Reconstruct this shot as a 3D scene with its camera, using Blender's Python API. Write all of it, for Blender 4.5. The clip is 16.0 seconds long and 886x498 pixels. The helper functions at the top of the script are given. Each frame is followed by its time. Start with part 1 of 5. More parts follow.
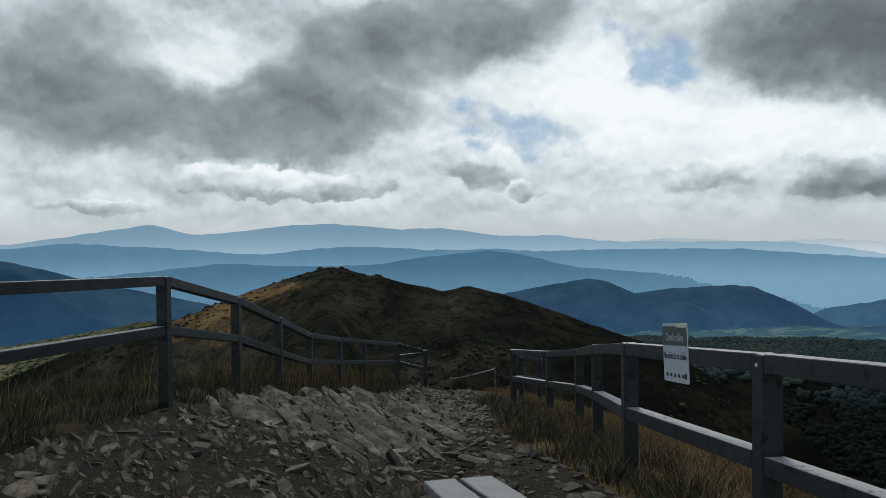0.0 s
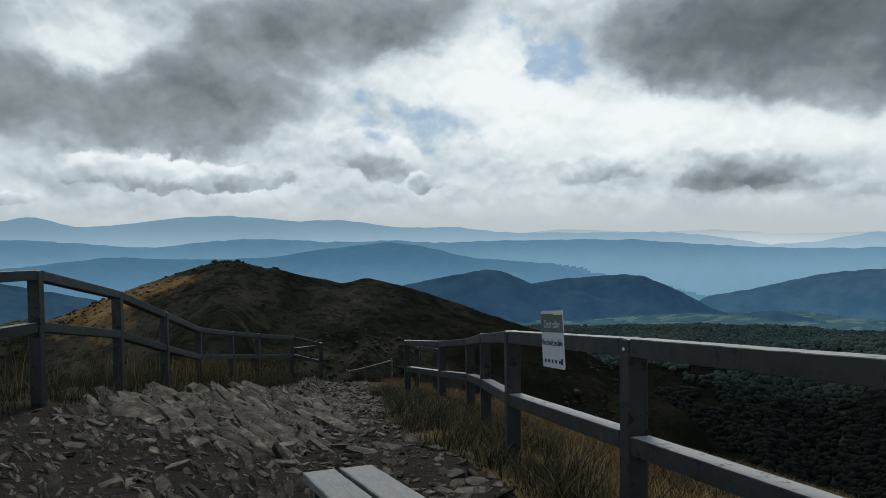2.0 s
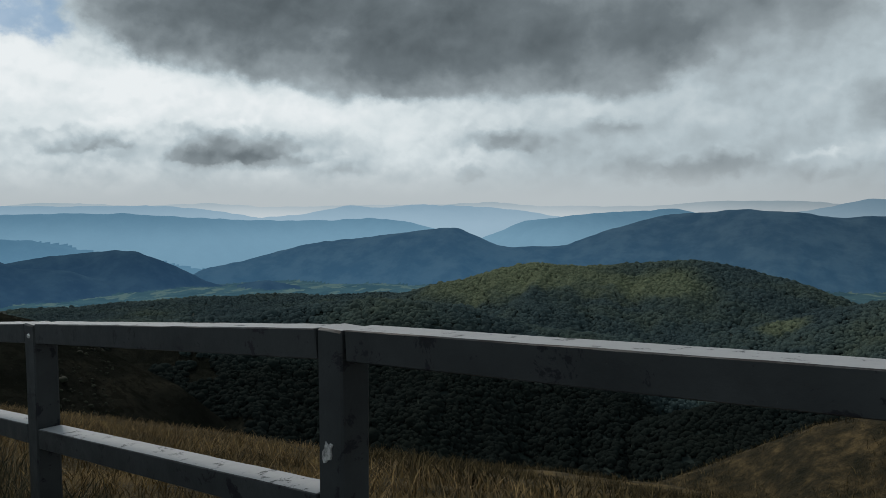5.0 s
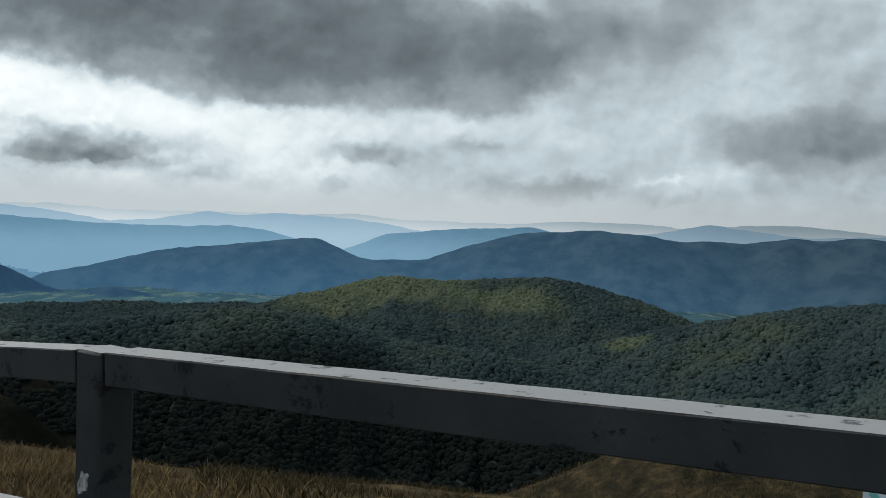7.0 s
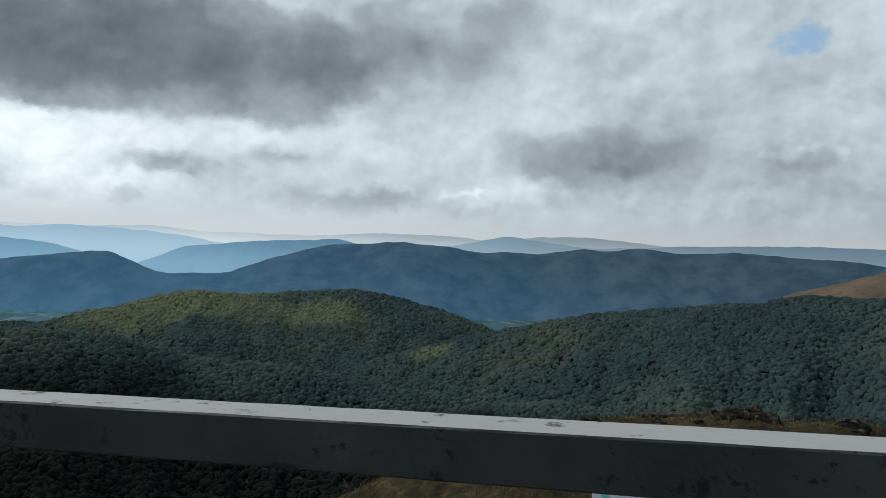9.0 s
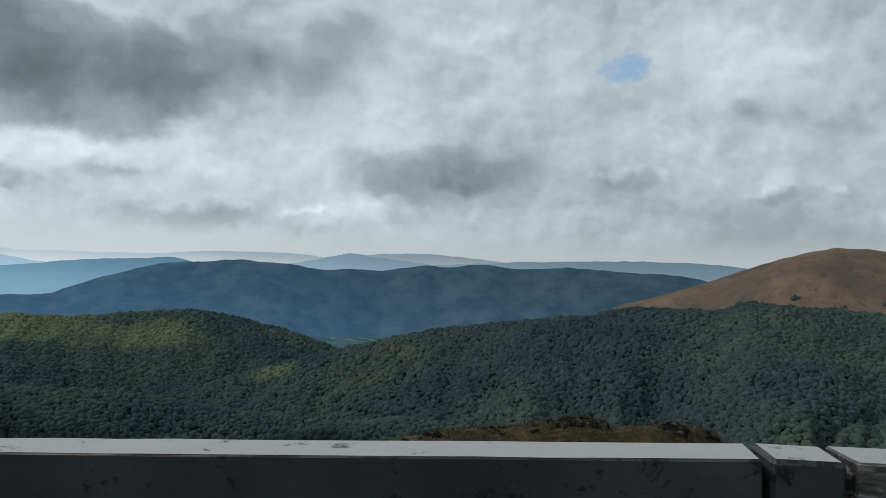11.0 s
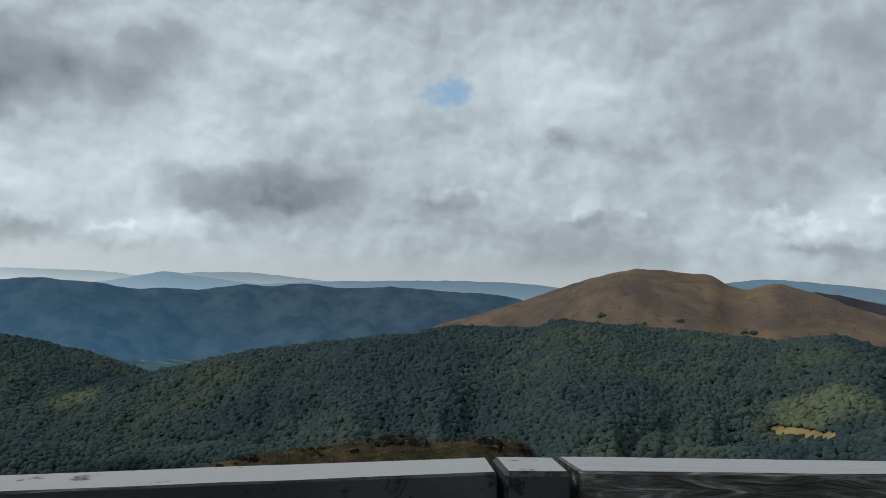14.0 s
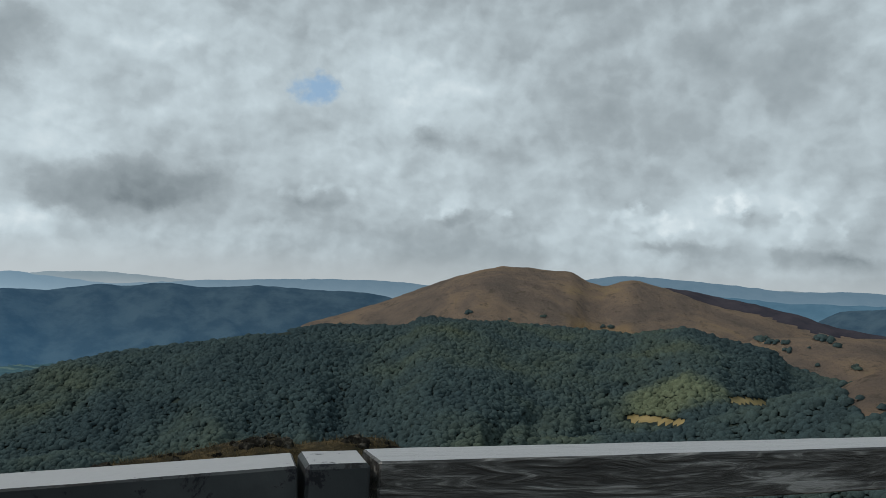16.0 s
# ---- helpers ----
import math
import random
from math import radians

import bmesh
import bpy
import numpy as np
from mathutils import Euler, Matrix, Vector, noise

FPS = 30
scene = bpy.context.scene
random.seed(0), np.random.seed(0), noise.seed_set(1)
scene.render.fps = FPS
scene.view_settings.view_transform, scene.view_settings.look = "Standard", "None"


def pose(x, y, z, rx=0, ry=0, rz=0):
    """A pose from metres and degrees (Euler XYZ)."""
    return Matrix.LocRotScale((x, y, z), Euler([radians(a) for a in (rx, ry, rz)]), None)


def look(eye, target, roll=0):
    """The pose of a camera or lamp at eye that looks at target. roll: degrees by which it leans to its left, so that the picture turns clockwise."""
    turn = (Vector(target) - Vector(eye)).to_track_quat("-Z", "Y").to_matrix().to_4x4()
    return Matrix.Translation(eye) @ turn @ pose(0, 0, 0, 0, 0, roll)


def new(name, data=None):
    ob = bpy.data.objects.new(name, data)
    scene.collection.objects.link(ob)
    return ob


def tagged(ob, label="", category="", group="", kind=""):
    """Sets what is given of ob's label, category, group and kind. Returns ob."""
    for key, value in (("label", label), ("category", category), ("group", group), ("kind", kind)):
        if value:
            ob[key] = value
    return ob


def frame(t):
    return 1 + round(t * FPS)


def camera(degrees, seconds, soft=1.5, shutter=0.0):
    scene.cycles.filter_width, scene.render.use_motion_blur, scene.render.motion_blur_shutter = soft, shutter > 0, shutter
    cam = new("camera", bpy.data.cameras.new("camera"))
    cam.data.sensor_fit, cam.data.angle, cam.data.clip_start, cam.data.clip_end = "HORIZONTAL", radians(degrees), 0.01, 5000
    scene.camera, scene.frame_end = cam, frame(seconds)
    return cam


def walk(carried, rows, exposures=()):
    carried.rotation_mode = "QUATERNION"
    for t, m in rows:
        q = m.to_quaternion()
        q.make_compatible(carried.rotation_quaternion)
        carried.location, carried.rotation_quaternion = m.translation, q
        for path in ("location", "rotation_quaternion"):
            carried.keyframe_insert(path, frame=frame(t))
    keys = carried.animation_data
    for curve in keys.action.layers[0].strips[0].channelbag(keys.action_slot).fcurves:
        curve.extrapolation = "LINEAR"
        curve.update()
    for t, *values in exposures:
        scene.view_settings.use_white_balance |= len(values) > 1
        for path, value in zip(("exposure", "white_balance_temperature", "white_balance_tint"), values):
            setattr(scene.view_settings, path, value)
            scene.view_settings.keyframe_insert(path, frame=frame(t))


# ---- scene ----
cam = camera(57.0, 16.0, soft=0.6)
PATH = [
    (0, (0.727, -0.332, 1.692), (1.626, 1.454, 1.645), -0.6),
    (0.5, (0.758, -0.363, 1.687), (1.727, 1.386, 1.634), -0.5),
    (1, (0.787, -0.369, 1.68), (1.807, 1.35, 1.615), -0.5),
    (1.5, (0.802, -0.393, 1.68), (1.867, 1.299, 1.609), -0.6),
    (2, (0.815, -0.418, 1.684), (1.926, 1.244, 1.614), -0.7),
    (2.5, (0.851, -0.448, 1.681), (2.041, 1.158, 1.614), -0.7),
    (3, (0.878, -0.487, 1.675), (2.125, 1.076, 1.609), -0.7),
    (3.5, (0.916, -0.52, 1.665), (2.279, 0.941, 1.59), -0.8),
    (4, (0.963, -0.573, 1.662), (2.542, 0.65, 1.548), -0.8),
    (4.5, (1.045, -0.644, 1.661), (2.794, 0.317, 1.531), -0.6),
    (4.7, (1.076, -0.67, 1.671), (2.878, 0.186, 1.531), -0.6),
    (7, (1.219, -0.944, 1.728), (3.173, -0.527, 1.623), 2.4),
    (7.5, (1.246, -0.987, 1.729), (3.222, -0.692, 1.638), 2.5),
    (8, (1.262, -1.031, 1.729), (3.253, -0.861, 1.652), 2.6),
    (8.5, (1.273, -1.068, 1.728), (3.271, -1.005, 1.663), 2.6),
    (9, (1.281, -1.105, 1.732), (3.28, -1.157, 1.676), 2.6),
    (9.5, (1.28, -1.128, 1.739), (3.274, -1.274, 1.696), 2.5),
    (10, (1.283, -1.16, 1.74), (3.267, -1.406, 1.71), 2.4),
    (12.5, (1.261, -1.262, 1.75), (3.159, -1.889, 1.793), 2.7),
    (13, (1.248, -1.284, 1.754), (3.13, -1.96, 1.804), 2.8),
    (13.5, (1.236, -1.309, 1.754), (3.091, -2.056, 1.813), 2.7),
    (14, (1.213, -1.318, 1.756), (3.029, -2.153, 1.823), 2.7),
    (14.5, (1.187, -1.333, 1.762), (2.977, -2.223, 1.832), 2.8),
    (15, (1.145, -1.359, 1.767), (2.903, -2.309, 1.843), 2.8),
    (15.5, (1.124, -1.38, 1.764), (2.843, -2.399, 1.844), 2.7),
    (16, (1.111, -1.4, 1.763), (2.77, -2.514, 1.839), 2.4),
]
walk(cam, [(t, look(eye, target, roll)) for t, eye, target, roll in PATH],
     exposures=[(0.0, -0.04), (2.0, -0.08), (3.5, -0.10), (4.7, -0.20), (7.0, 0.05), (9.0, 0.18), (12.5, 0.09), (16.0, 0.10)])

# ---------------------------------------------------------------- light
VIEW = (1.1, -0.9, 1.7)          # middle of the walk, from which bearings are counted
SUN_BEARING, SUN_HEIGHT = 34.0, 46.0

sun = new("sun", bpy.data.lights.new("sun", "SUN"))
sun.data.energy, sun.data.angle, sun.data.color = 2.0, radians(11), (1.0, 0.94, 0.85)
sun_way = Vector((math.sin(radians(SUN_BEARING)) * math.cos(radians(SUN_HEIGHT)),
                  math.cos(radians(SUN_BEARING)) * math.cos(radians(SUN_HEIGHT)), math.sin(radians(SUN_HEIGHT))))
sun.matrix_world = look((0, 0, 60), Vector((0, 0, 60)) - sun_way)

# Clouds: bearing, height, half width, half height (degrees), thickness.
DARK_WEST = [(8.0, 7.2, 12.0, 2.6, 0.75), (18.5, 7.8, 6.0, 2.6, 0.75), (1.0, 10.6, 6.5, 4.0, 0.70), (19.0, 12.0, 5.0, 2.5, 0.55), (29.0, 13.6, 8.0, 2.5, 0.95),
             (24.0, 4.0, 4.0, 0.7, 0.2), (28.6, 3.4, 4.0, 1.1, 0.45), (33.3, 2.2, 1.4, 0.7, 0.4), (20.3, 3.1, 4.0, 0.6, 0.35), (10.5, 2.8, 5.0, 0.7, 0.35), (44.0, 2.6, 4.0, 1.0, 0.45),
             (50.5, 12.0, 6.0, 3.2, 0.95), (58.0, 11.5, 8.0, 3.6, 0.85), (66.0, 10.5, 8.0, 3.6, 0.80), (74.0, 10.0, 8.0, 3.2, 0.80), (68.0, 14.5, 14.0, 3.0, 0.35),
             (54.0, 2.9, 4.6, 1.4, 0.60), (56.0, 1.7, 4.3, 0.7, 0.25), (64.0, 12.0, 7.0, 4.0, 0.55)]
DARK_EAST = [(82.0, 10.0, 7.0, 3.2, 0.60), (90.0, 12.5, 6.0, 3.4, 0.30), (102.3, 4.9, 7.0, 2.4, 0.62), (107.0, 6.4, 4.5, 1.6, 0.30), (73.0, 3.3, 6.0, 1.2, 0.36), (80.0, 3.9, 6.0, 1.4, 0.35),
             (84.0, 1.5, 6.0, 0.9, 0.45), (96.0, 12.5, 5.0, 3.5, 0.20), (123.0, 9.8, 4.0, 0.8, 0.22), (131.0, 9.9, 6.0, 4.4, 0.18), (142.0, 11.8, 9.0, 5.0, 0.26), (150.0, 2.6, 6.0, 0.9, 0.45),
             (138.0, 3.1, 4.0, 0.6, 0.30), (111.0, 3.4, 4.0, 0.8, 0.20), (124.0, 2.2, 5.0, 0.9, 0.20)]
BRIGHT_WEST = [(11.0, 11.8, 2.2, 2.2, 0.60), (37.5, 11.3, 3.4, 2.2, 0.85), (39.1, 8.4, 3.4, 1.8, 0.75), (33.5, 10.0, 3.4, 1.8, 0.6), (25.5, 6.9, 2.2, 1.1, 0.5),
               (27.0, 5.6, 3.6, 0.9, 0.5), (13.0, 4.0, 4.5, 0.7, 0.55), (38.0, 5.4, 7.0, 1.6, 0.4), (45.5, 7.0, 4.5, 1.8, 0.65), (51.0, 6.2, 4.5, 1.6, 0.75),
               (58.3, 5.2, 4.0, 1.1, 0.65), (46.0, 4.3, 4.0, 0.8, 0.4), (24.0, 2.6, 14.0, 0.8, 0.25)]
BRIGHT_EAST = [(66.5, 4.8, 3.5, 1.1, 0.6), (72.5, 5.0, 3.5, 0.7, 0.4), (69.2, 2.4, 5.0, 0.7, 0.4), (80.0, 5.4, 3.5, 0.8, 0.4), (93.0, 6.2, 3.5, 2.0, 0.35), (99.0, 9.7, 3.0, 2.6, 0.45),
               (93.1, 1.9, 2.2, 0.7, 0.5), (115.8, 7.5, 4.0, 1.6, 0.45), (108.5, 10.5, 3.5, 3.0, 0.35), (119.5, 14.0, 4.0, 3.5, 0.45), (122.0, 7.0, 5.0, 1.4, 0.35), (97.0, 2.6, 2.5, 0.7, 0.35),
               (127.0, 12.0, 4.0, 2.5, 0.25), (137.7, 4.6, 3.5, 1.0, 0.65), (147.0, 5.4, 4.6, 1.6, 0.6), (125.2, 5.5, 1.6, 0.4, 0.5), (104.0, 15.5, 5.0, 2.0, 0.25)]
BLUE_GAPS = [(41.9, 11.1, 2.0, 1.5, 0.8), (29.5, 7.9, 4.0, 1.4, 0.55), (33.5, 6.2, 4.5, 1.2, 0.5), (38.4, 13.4, 1.4, 0.9, 0.5), (114.5, 13.0, 1.3, 0.9, 1.0)]


# Heaped clouds with bright crowns and grey feet: bearing, height, half width, half height, lightness.
HEAPS = [(28.4, 4.6, 4.2, 1.8, 0.82), (33.0, 2.5, 1.4, 0.8, 0.74), (12.8, 3.4, 5.0, 1.1, 0.80), (21.0, 3.1, 4.6, 0.8, 0.72), (43.9, 3.4, 4.2, 1.6, 0.80),
         (54.0, 3.2, 4.8, 1.6, 0.66), (62.0, 1.4, 2.6, 0.8, 0.68), (70.0, 1.2, 2.4, 0.7, 0.66), (74.0, 3.4, 4.5, 1.1, 0.56), (84.0, 1.7, 6.0, 1.1, 0.54), (93.0, 1.7, 2.6, 0.9, 0.62),
         (104.0, 4.9, 5.0, 2.2, 0.42), (125.3, 4.6, 3.6, 1.1, 0.60), (137.7, 4.4, 3.6, 1.4, 0.74), (147.0, 4.8, 5.0, 2.0, 0.74), (3.0, 1.8, 4.0, 0.7, 0.70), (115.5, 5.2, 3.0, 1.1, 0.55)]


class Nodes:
    """Short hand for node trees."""
    def __init__(self, tree):
        self.tree = tree
        tree.nodes.clear()

    def add(self, kind, inputs=(), **props):
        n = self.tree.nodes.new(kind)
        for k, v in props.items():
            if k == "operation":
                n.operation = v
            elif k == "blend_type":
                n.blend_type = v
            elif k == "data_type":
                n.data_type = v
            elif k == "gradient_type":
                n.gradient_type = v
            elif k == "feature":
                n.feature = v
            elif k == "sky_type":
                n.sky_type = v
            elif k == "use_clamp":
                n.use_clamp = v
        for key, v in dict(inputs).items():
            self.put(n.inputs[key], v)
        return n

    def put(self, socket, v):
        if isinstance(v, bpy.types.NodeSocket):
            self.tree.links.new(v, socket)
        elif v is not None:
            socket.default_value = v

    def math(self, op, a, b=None, c=None, clamp=False):
        n = self.add("ShaderNodeMath", operation=op, use_clamp=clamp)
        for i, v in enumerate((a, b, c)):
            if v is not None:
                self.put(n.inputs[i], v)
        return n.outputs[0]

    def vmath(self, op, a, b=None, scale=None):
        n = self.add("ShaderNodeVectorMath", operation=op)
        self.put(n.inputs[0], a)
        if b is not None:
            self.put(n.inputs[1], b)
        if scale is not None:
            self.put(n.inputs["Scale"], scale)
        return n.outputs[1] if op in ("LENGTH", "DOT_PRODUCT", "DISTANCE") else n.outputs[0]

    def noise(self, vec, scale, detail=4.0, rough=0.55, distortion=0.0, color=False):
        n = self.add("ShaderNodeTexNoise", {"Vector": vec, "Scale": scale, "Detail": detail, "Roughness": rough, "Distortion": distortion})
        return n.outputs["Color" if color else "Fac"]

    def ramp(self, fac, stops):
        n = self.add("ShaderNodeValToRGB", {"Fac": fac})
        e = n.color_ramp.elements
        while len(e) < len(stops):
            e.new(0.5)
        for el, (p, c) in zip(e, stops):
            el.position = p
            el.color = (*c, 1) if len(c) == 3 else c
        return n.outputs[0]

    def smooth(self, v, lo, hi):
        n = self.add("ShaderNodeMapRange", {"Value": v, "From Min": lo, "From Max": hi})
        n.interpolation_type = "SMOOTHSTEP"
        return n.outputs[0]

    def mix(self, fac, a, b, blend="MIX"):
        n = self.add("ShaderNodeMixRGB", blend_type=blend)
        for i, v in enumerate((fac, a, b)):
            if isinstance(v, tuple) and len(v) == 3:
                v = (*v, 1)
            self.put(n.inputs[i], v)
        return n.outputs[0]

    def around(self, vec, middle, size):
        """The place seen from a middle, in units of a size."""
        n = self.add("ShaderNodeMapping", {"Vector": vec, "Location": middle, "Scale": size})
        n.vector_type = "TEXTURE"
        return n.outputs[0]

    def xyz(self, vec):
        return self.add("ShaderNodeSeparateXYZ", {0: vec}).outputs

    def combine(self, x, y, z=0.0):
        return self.add("ShaderNodeCombineXYZ", {0: x, 1: y, 2: z}).outputs[0]


def build_sky():
    world = bpy.data.worlds.new("sky")
    scene.world = world
    world.use_nodes = True
    n = Nodes(world.node_tree)
    way = n.add("ShaderNodeTexCoord").outputs["Generated"]
    x, y, z = n.xyz(way)
    bearing = n.math("MULTIPLY", n.math("ARCTAN2", x, y), 57.2958)
    height = n.math("MULTIPLY", n.math("ARCSINE", z), 57.2958)
    flat = n.combine(bearing, n.math("MULTIPLY", height, 1.15), 0.0)
    # the clouds' ragged outlines: the sky's plane shifted by noise at two sizes
    w1 = n.vmath("SUBTRACT", n.noise(flat, 0.16, 3.0, color=True), (0.5, 0.5, 0.5))
    w2 = n.vmath("SUBTRACT", n.noise(flat, 0.6, 5.0, 0.6, color=True), (0.5, 0.5, 0.5))
    shifted = n.vmath("ADD", n.combine(bearing, height, 0.0), n.vmath("MULTIPLY", w1, (5.0, 2.6, 0)))
    shifted = n.vmath("ADD", shifted, n.vmath("MULTIPLY", w2, (2.6, 1.5, 0)))

    def gather(*lists):
        total = 0.0
        for b, e, w, h, a in [c for some in lists for c in some]:
            local = n.around(shifted, (b, e, 0), (1.7 * w, 1.7 * h, 1.0))
            blob = n.add("ShaderNodeTexGradient", {"Vector": local}, gradient_type="SPHERICAL").outputs["Fac"]
            total = n.math("MULTIPLY_ADD", blob, a, total)
        return total

    dark = gather(DARK_WEST, DARK_EAST)
    bright = gather(BRIGHT_WEST, BRIGHT_EAST)
    blue = gather(BLUE_GAPS)
    drift = n.vmath("ADD", flat, n.vmath("MULTIPLY", w1, (3.0, 3.0, 0)))
    billow = n.noise(drift, 0.085, 5.0, 0.45)
    fine = n.noise(n.vmath("ADD", flat, (40.0, 9.0, 3.0)), 0.42, 6.0, 0.55)

    def puffs(place):
        """Rounded heads of cloud at three sizes, 0 in the creases and 1 on the heads."""
        total = 1.0
        for size, share in ((0.19, 0.62), (0.50, 0.30), (1.35, 0.11)):
            v = n.add("ShaderNodeTexVoronoi", {"Vector": place, "Scale": size, "Smoothness": 0.35}, feature="SMOOTH_F1")
            total = n.math("MULTIPLY_ADD", v.outputs["Distance"], -share, total)
        return total

    swirl = n.vmath("ADD", flat, n.vmath("MULTIPLY", w2, (1.8, 1.5, 0)))
    puff = puffs(swirl)
    # heads catch the light on the side towards the sun
    lean = n.combine(n.math("MULTIPLY", n.math("SUBTRACT", SUN_BEARING, bearing), 0.006), 0.55, 0.0)
    relief = n.math("SUBTRACT", puff, puffs(n.vmath("ADD", swirl, lean)))
    # softer relief from the billows themselves
    thin = n.noise(drift, 0.24, 6.0, 0.52)
    rolls = n.math("SUBTRACT", thin, n.noise(n.vmath("ADD", drift, n.vmath("SCALE", lean, scale=1.6)), 0.24, 6.0, 0.52))
    west = n.smooth(bearing, 85.0, 45.0)
    # a pale band over the horizon, a grey deck higher up
    deck = n.ramp(n.math("DIVIDE", height, 40.0), [(0.0, (0.66,) * 3), (0.05, (0.655,) * 3), (0.13, (0.68,) * 3), (0.32, (0.65,) * 3), (1.0, (0.42,) * 3)])
    deck = n.xyz(deck)[0]
    light = n.math("MULTIPLY_ADD", bright, n.math("MULTIPLY_ADD", n.smooth(bearing, 50.0, 80.0), -0.12, 0.30), deck)
    mass = n.math("MULTIPLY_ADD", n.math("SUBTRACT", billow, 0.5), 0.95, dark)
    mass = n.math("MULTIPLY_ADD", n.math("SUBTRACT", thin, 0.5), 0.55, mass)
    mass = n.math("MULTIPLY_ADD", n.math("SUBTRACT", puff, 0.55), 0.50, mass)
    mass = n.math("MULTIPLY_ADD", bright, -0.30, mass)
    cover = n.smooth(mass, 0.12, 0.56)
    light = n.math("MULTIPLY_ADD", cover, -0.29, light)
    light = n.math("MULTIPLY_ADD", n.smooth(mass, 0.45, 1.45), -0.27, light)
    light = n.math("MULTIPLY_ADD", n.math("SUBTRACT", billow, 0.5), 0.45, light)
    light = n.math("MULTIPLY_ADD", n.math("SUBTRACT", fine, 0.5), 0.09, light)
    # folds inside the thick cloud
    light = n.math("MULTIPLY_ADD", n.math("MULTIPLY", n.math("SUBTRACT", thin, 0.5), cover), 0.55, light)
    # thinner cover to the west, an even grey to the east
    light = n.math("ADD", light, n.math("MULTIPLY_ADD", n.smooth(bearing, 55.0, 115.0), -0.20, 0.04))
    soft_ = n.math("MULTIPLY_ADD", cover, -0.45, 1.0)
    light = n.math("ADD", light, n.math("MULTIPLY", relief, n.math("MULTIPLY", n.math("MULTIPLY_ADD", west, 0.34, 0.27), soft_)))
    light = n.math("ADD", light, n.math("MULTIPLY", rolls, n.math("MULTIPLY", soft_, n.math("MULTIPLY_ADD", west, 0.22, 0.24))))
    for b, e, w, h, tone in HEAPS:
        local = n.around(shifted, (b, e, 0), (1.45 * w, 1.45 * h, 1.0))
        round_ = n.add("ShaderNodeTexGradient", {"Vector": local}, gradient_type="SPHERICAL").outputs["Fac"]
        firm = 0.16 if b < 60 else 0.34
        body = n.smooth(n.math("MULTIPLY_ADD", n.math("SUBTRACT", puff, 0.55), 1.0, round_), 0.20, 0.20 + firm)
        body = n.math("MULTIPLY", body, n.smooth(round_, 0.0, 0.12))
        crown = n.math("ADD", n.math("MULTIPLY", n.xyz(local)[1], 0.40), n.math("MULTIPLY", relief, 1.10))
        crown = n.math("ADD", tone - (0.03 if b < 60 else 0.0), n.math("SUBTRACT", crown, n.math("MULTIPLY", n.smooth(round_, 0.22, 0.7), 0.15)))
        part_ = n.math("MULTIPLY", body, 0.75 if b < 60 else 0.62 if b > 120 else 0.32)
        light = n.math("ADD", n.math("MULTIPLY", light, n.math("SUBTRACT", 1.0, part_)), n.math("MULTIPLY", crown, part_))
    cloud = n.ramp(light, [(0.0, (0.105, 0.130, 0.145)), (0.22, (0.170, 0.205, 0.226)), (0.45, (0.325, 0.380, 0.41)), (0.62, (0.51, 0.60, 0.645)), (0.8, (0.76, 0.84, 0.87)), (1.0, (0.93, 0.98, 1.0))])
    air = n.add("ShaderNodeTexSky", sky_type="NISHITA")
    air.sun_disc = False
    air.sun_elevation, air.sun_rotation = radians(SUN_HEIGHT), radians(SUN_BEARING)
    clear = n.mix(0.7, n.mix(1.0, air.outputs[0], (0.05, 0.05, 0.05), "MULTIPLY"), (0.24, 0.44, 0.70))
    gap = n.smooth(n.math("ADD", n.math("MULTIPLY", blue, 1.5), n.math("MULTIPLY", n.math("SUBTRACT", fine, 0.5), -3.2)), 0.10, 1.10)
    gap = n.math("MULTIPLY", gap, n.smooth(blue, 0.02, 0.22))
    sky = n.mix(n.math("MULTIPLY", gap, 0.75), cloud, clear)
    # mist close to the horizon
    sky = n.mix(n.smooth(height, 2.4, -0.8), sky, n.mix(n.smooth(bearing, 75.0, 115.0), (0.53, 0.585, 0.61), (0.42, 0.465, 0.485)))
    ground = n.smooth(height, -2.0, -6.0)
    sky = n.mix(ground, sky, (0.06, 0.075, 0.07))
    back = n.add("ShaderNodeBackground", {"Color": sky, "Strength": 1.0})
    out = n.add("ShaderNodeOutputWorld", {"Surface": back.outputs[0]})


build_sky()

# ---------------------------------------------------------------- materials


def material(name, paint, rough=0.85, spec=0.3, bump=None, metal=0.0, glow=None):
    """paint(n, p) gives the colour at the place p; bump(n, p) the relief (height, strength, metres)."""
    m = bpy.data.materials.new(name)
    m.use_nodes = True
    n = Nodes(m.node_tree)
    p = n.add("ShaderNodeNewGeometry").outputs["Position"]
    b = n.add("ShaderNodeBsdfPrincipled", {"Roughness": 0.5 if callable(rough) else rough, "Specular IOR Level": spec, "Metallic": metal})
    color = paint(n, p)
    n.put(b.inputs["Base Color"], (*color, 1) if isinstance(color, tuple) else color)
    if callable(rough):
        n.put(b.inputs["Roughness"], rough(n, p))
    if bump:
        h, strength, dist = bump(n, p)
        bn = n.add("ShaderNodeBump", {"Strength": strength, "Distance": dist, "Height": h})
        n.put(b.inputs["Normal"], bn.outputs[0])
    if glow:
        n.put(b.inputs["Emission Color"], glow(n, p))
        b.inputs["Emission Strength"].default_value = 1.0
    n.add("ShaderNodeOutputMaterial", {"Surface": b.outputs[0]})
    return m


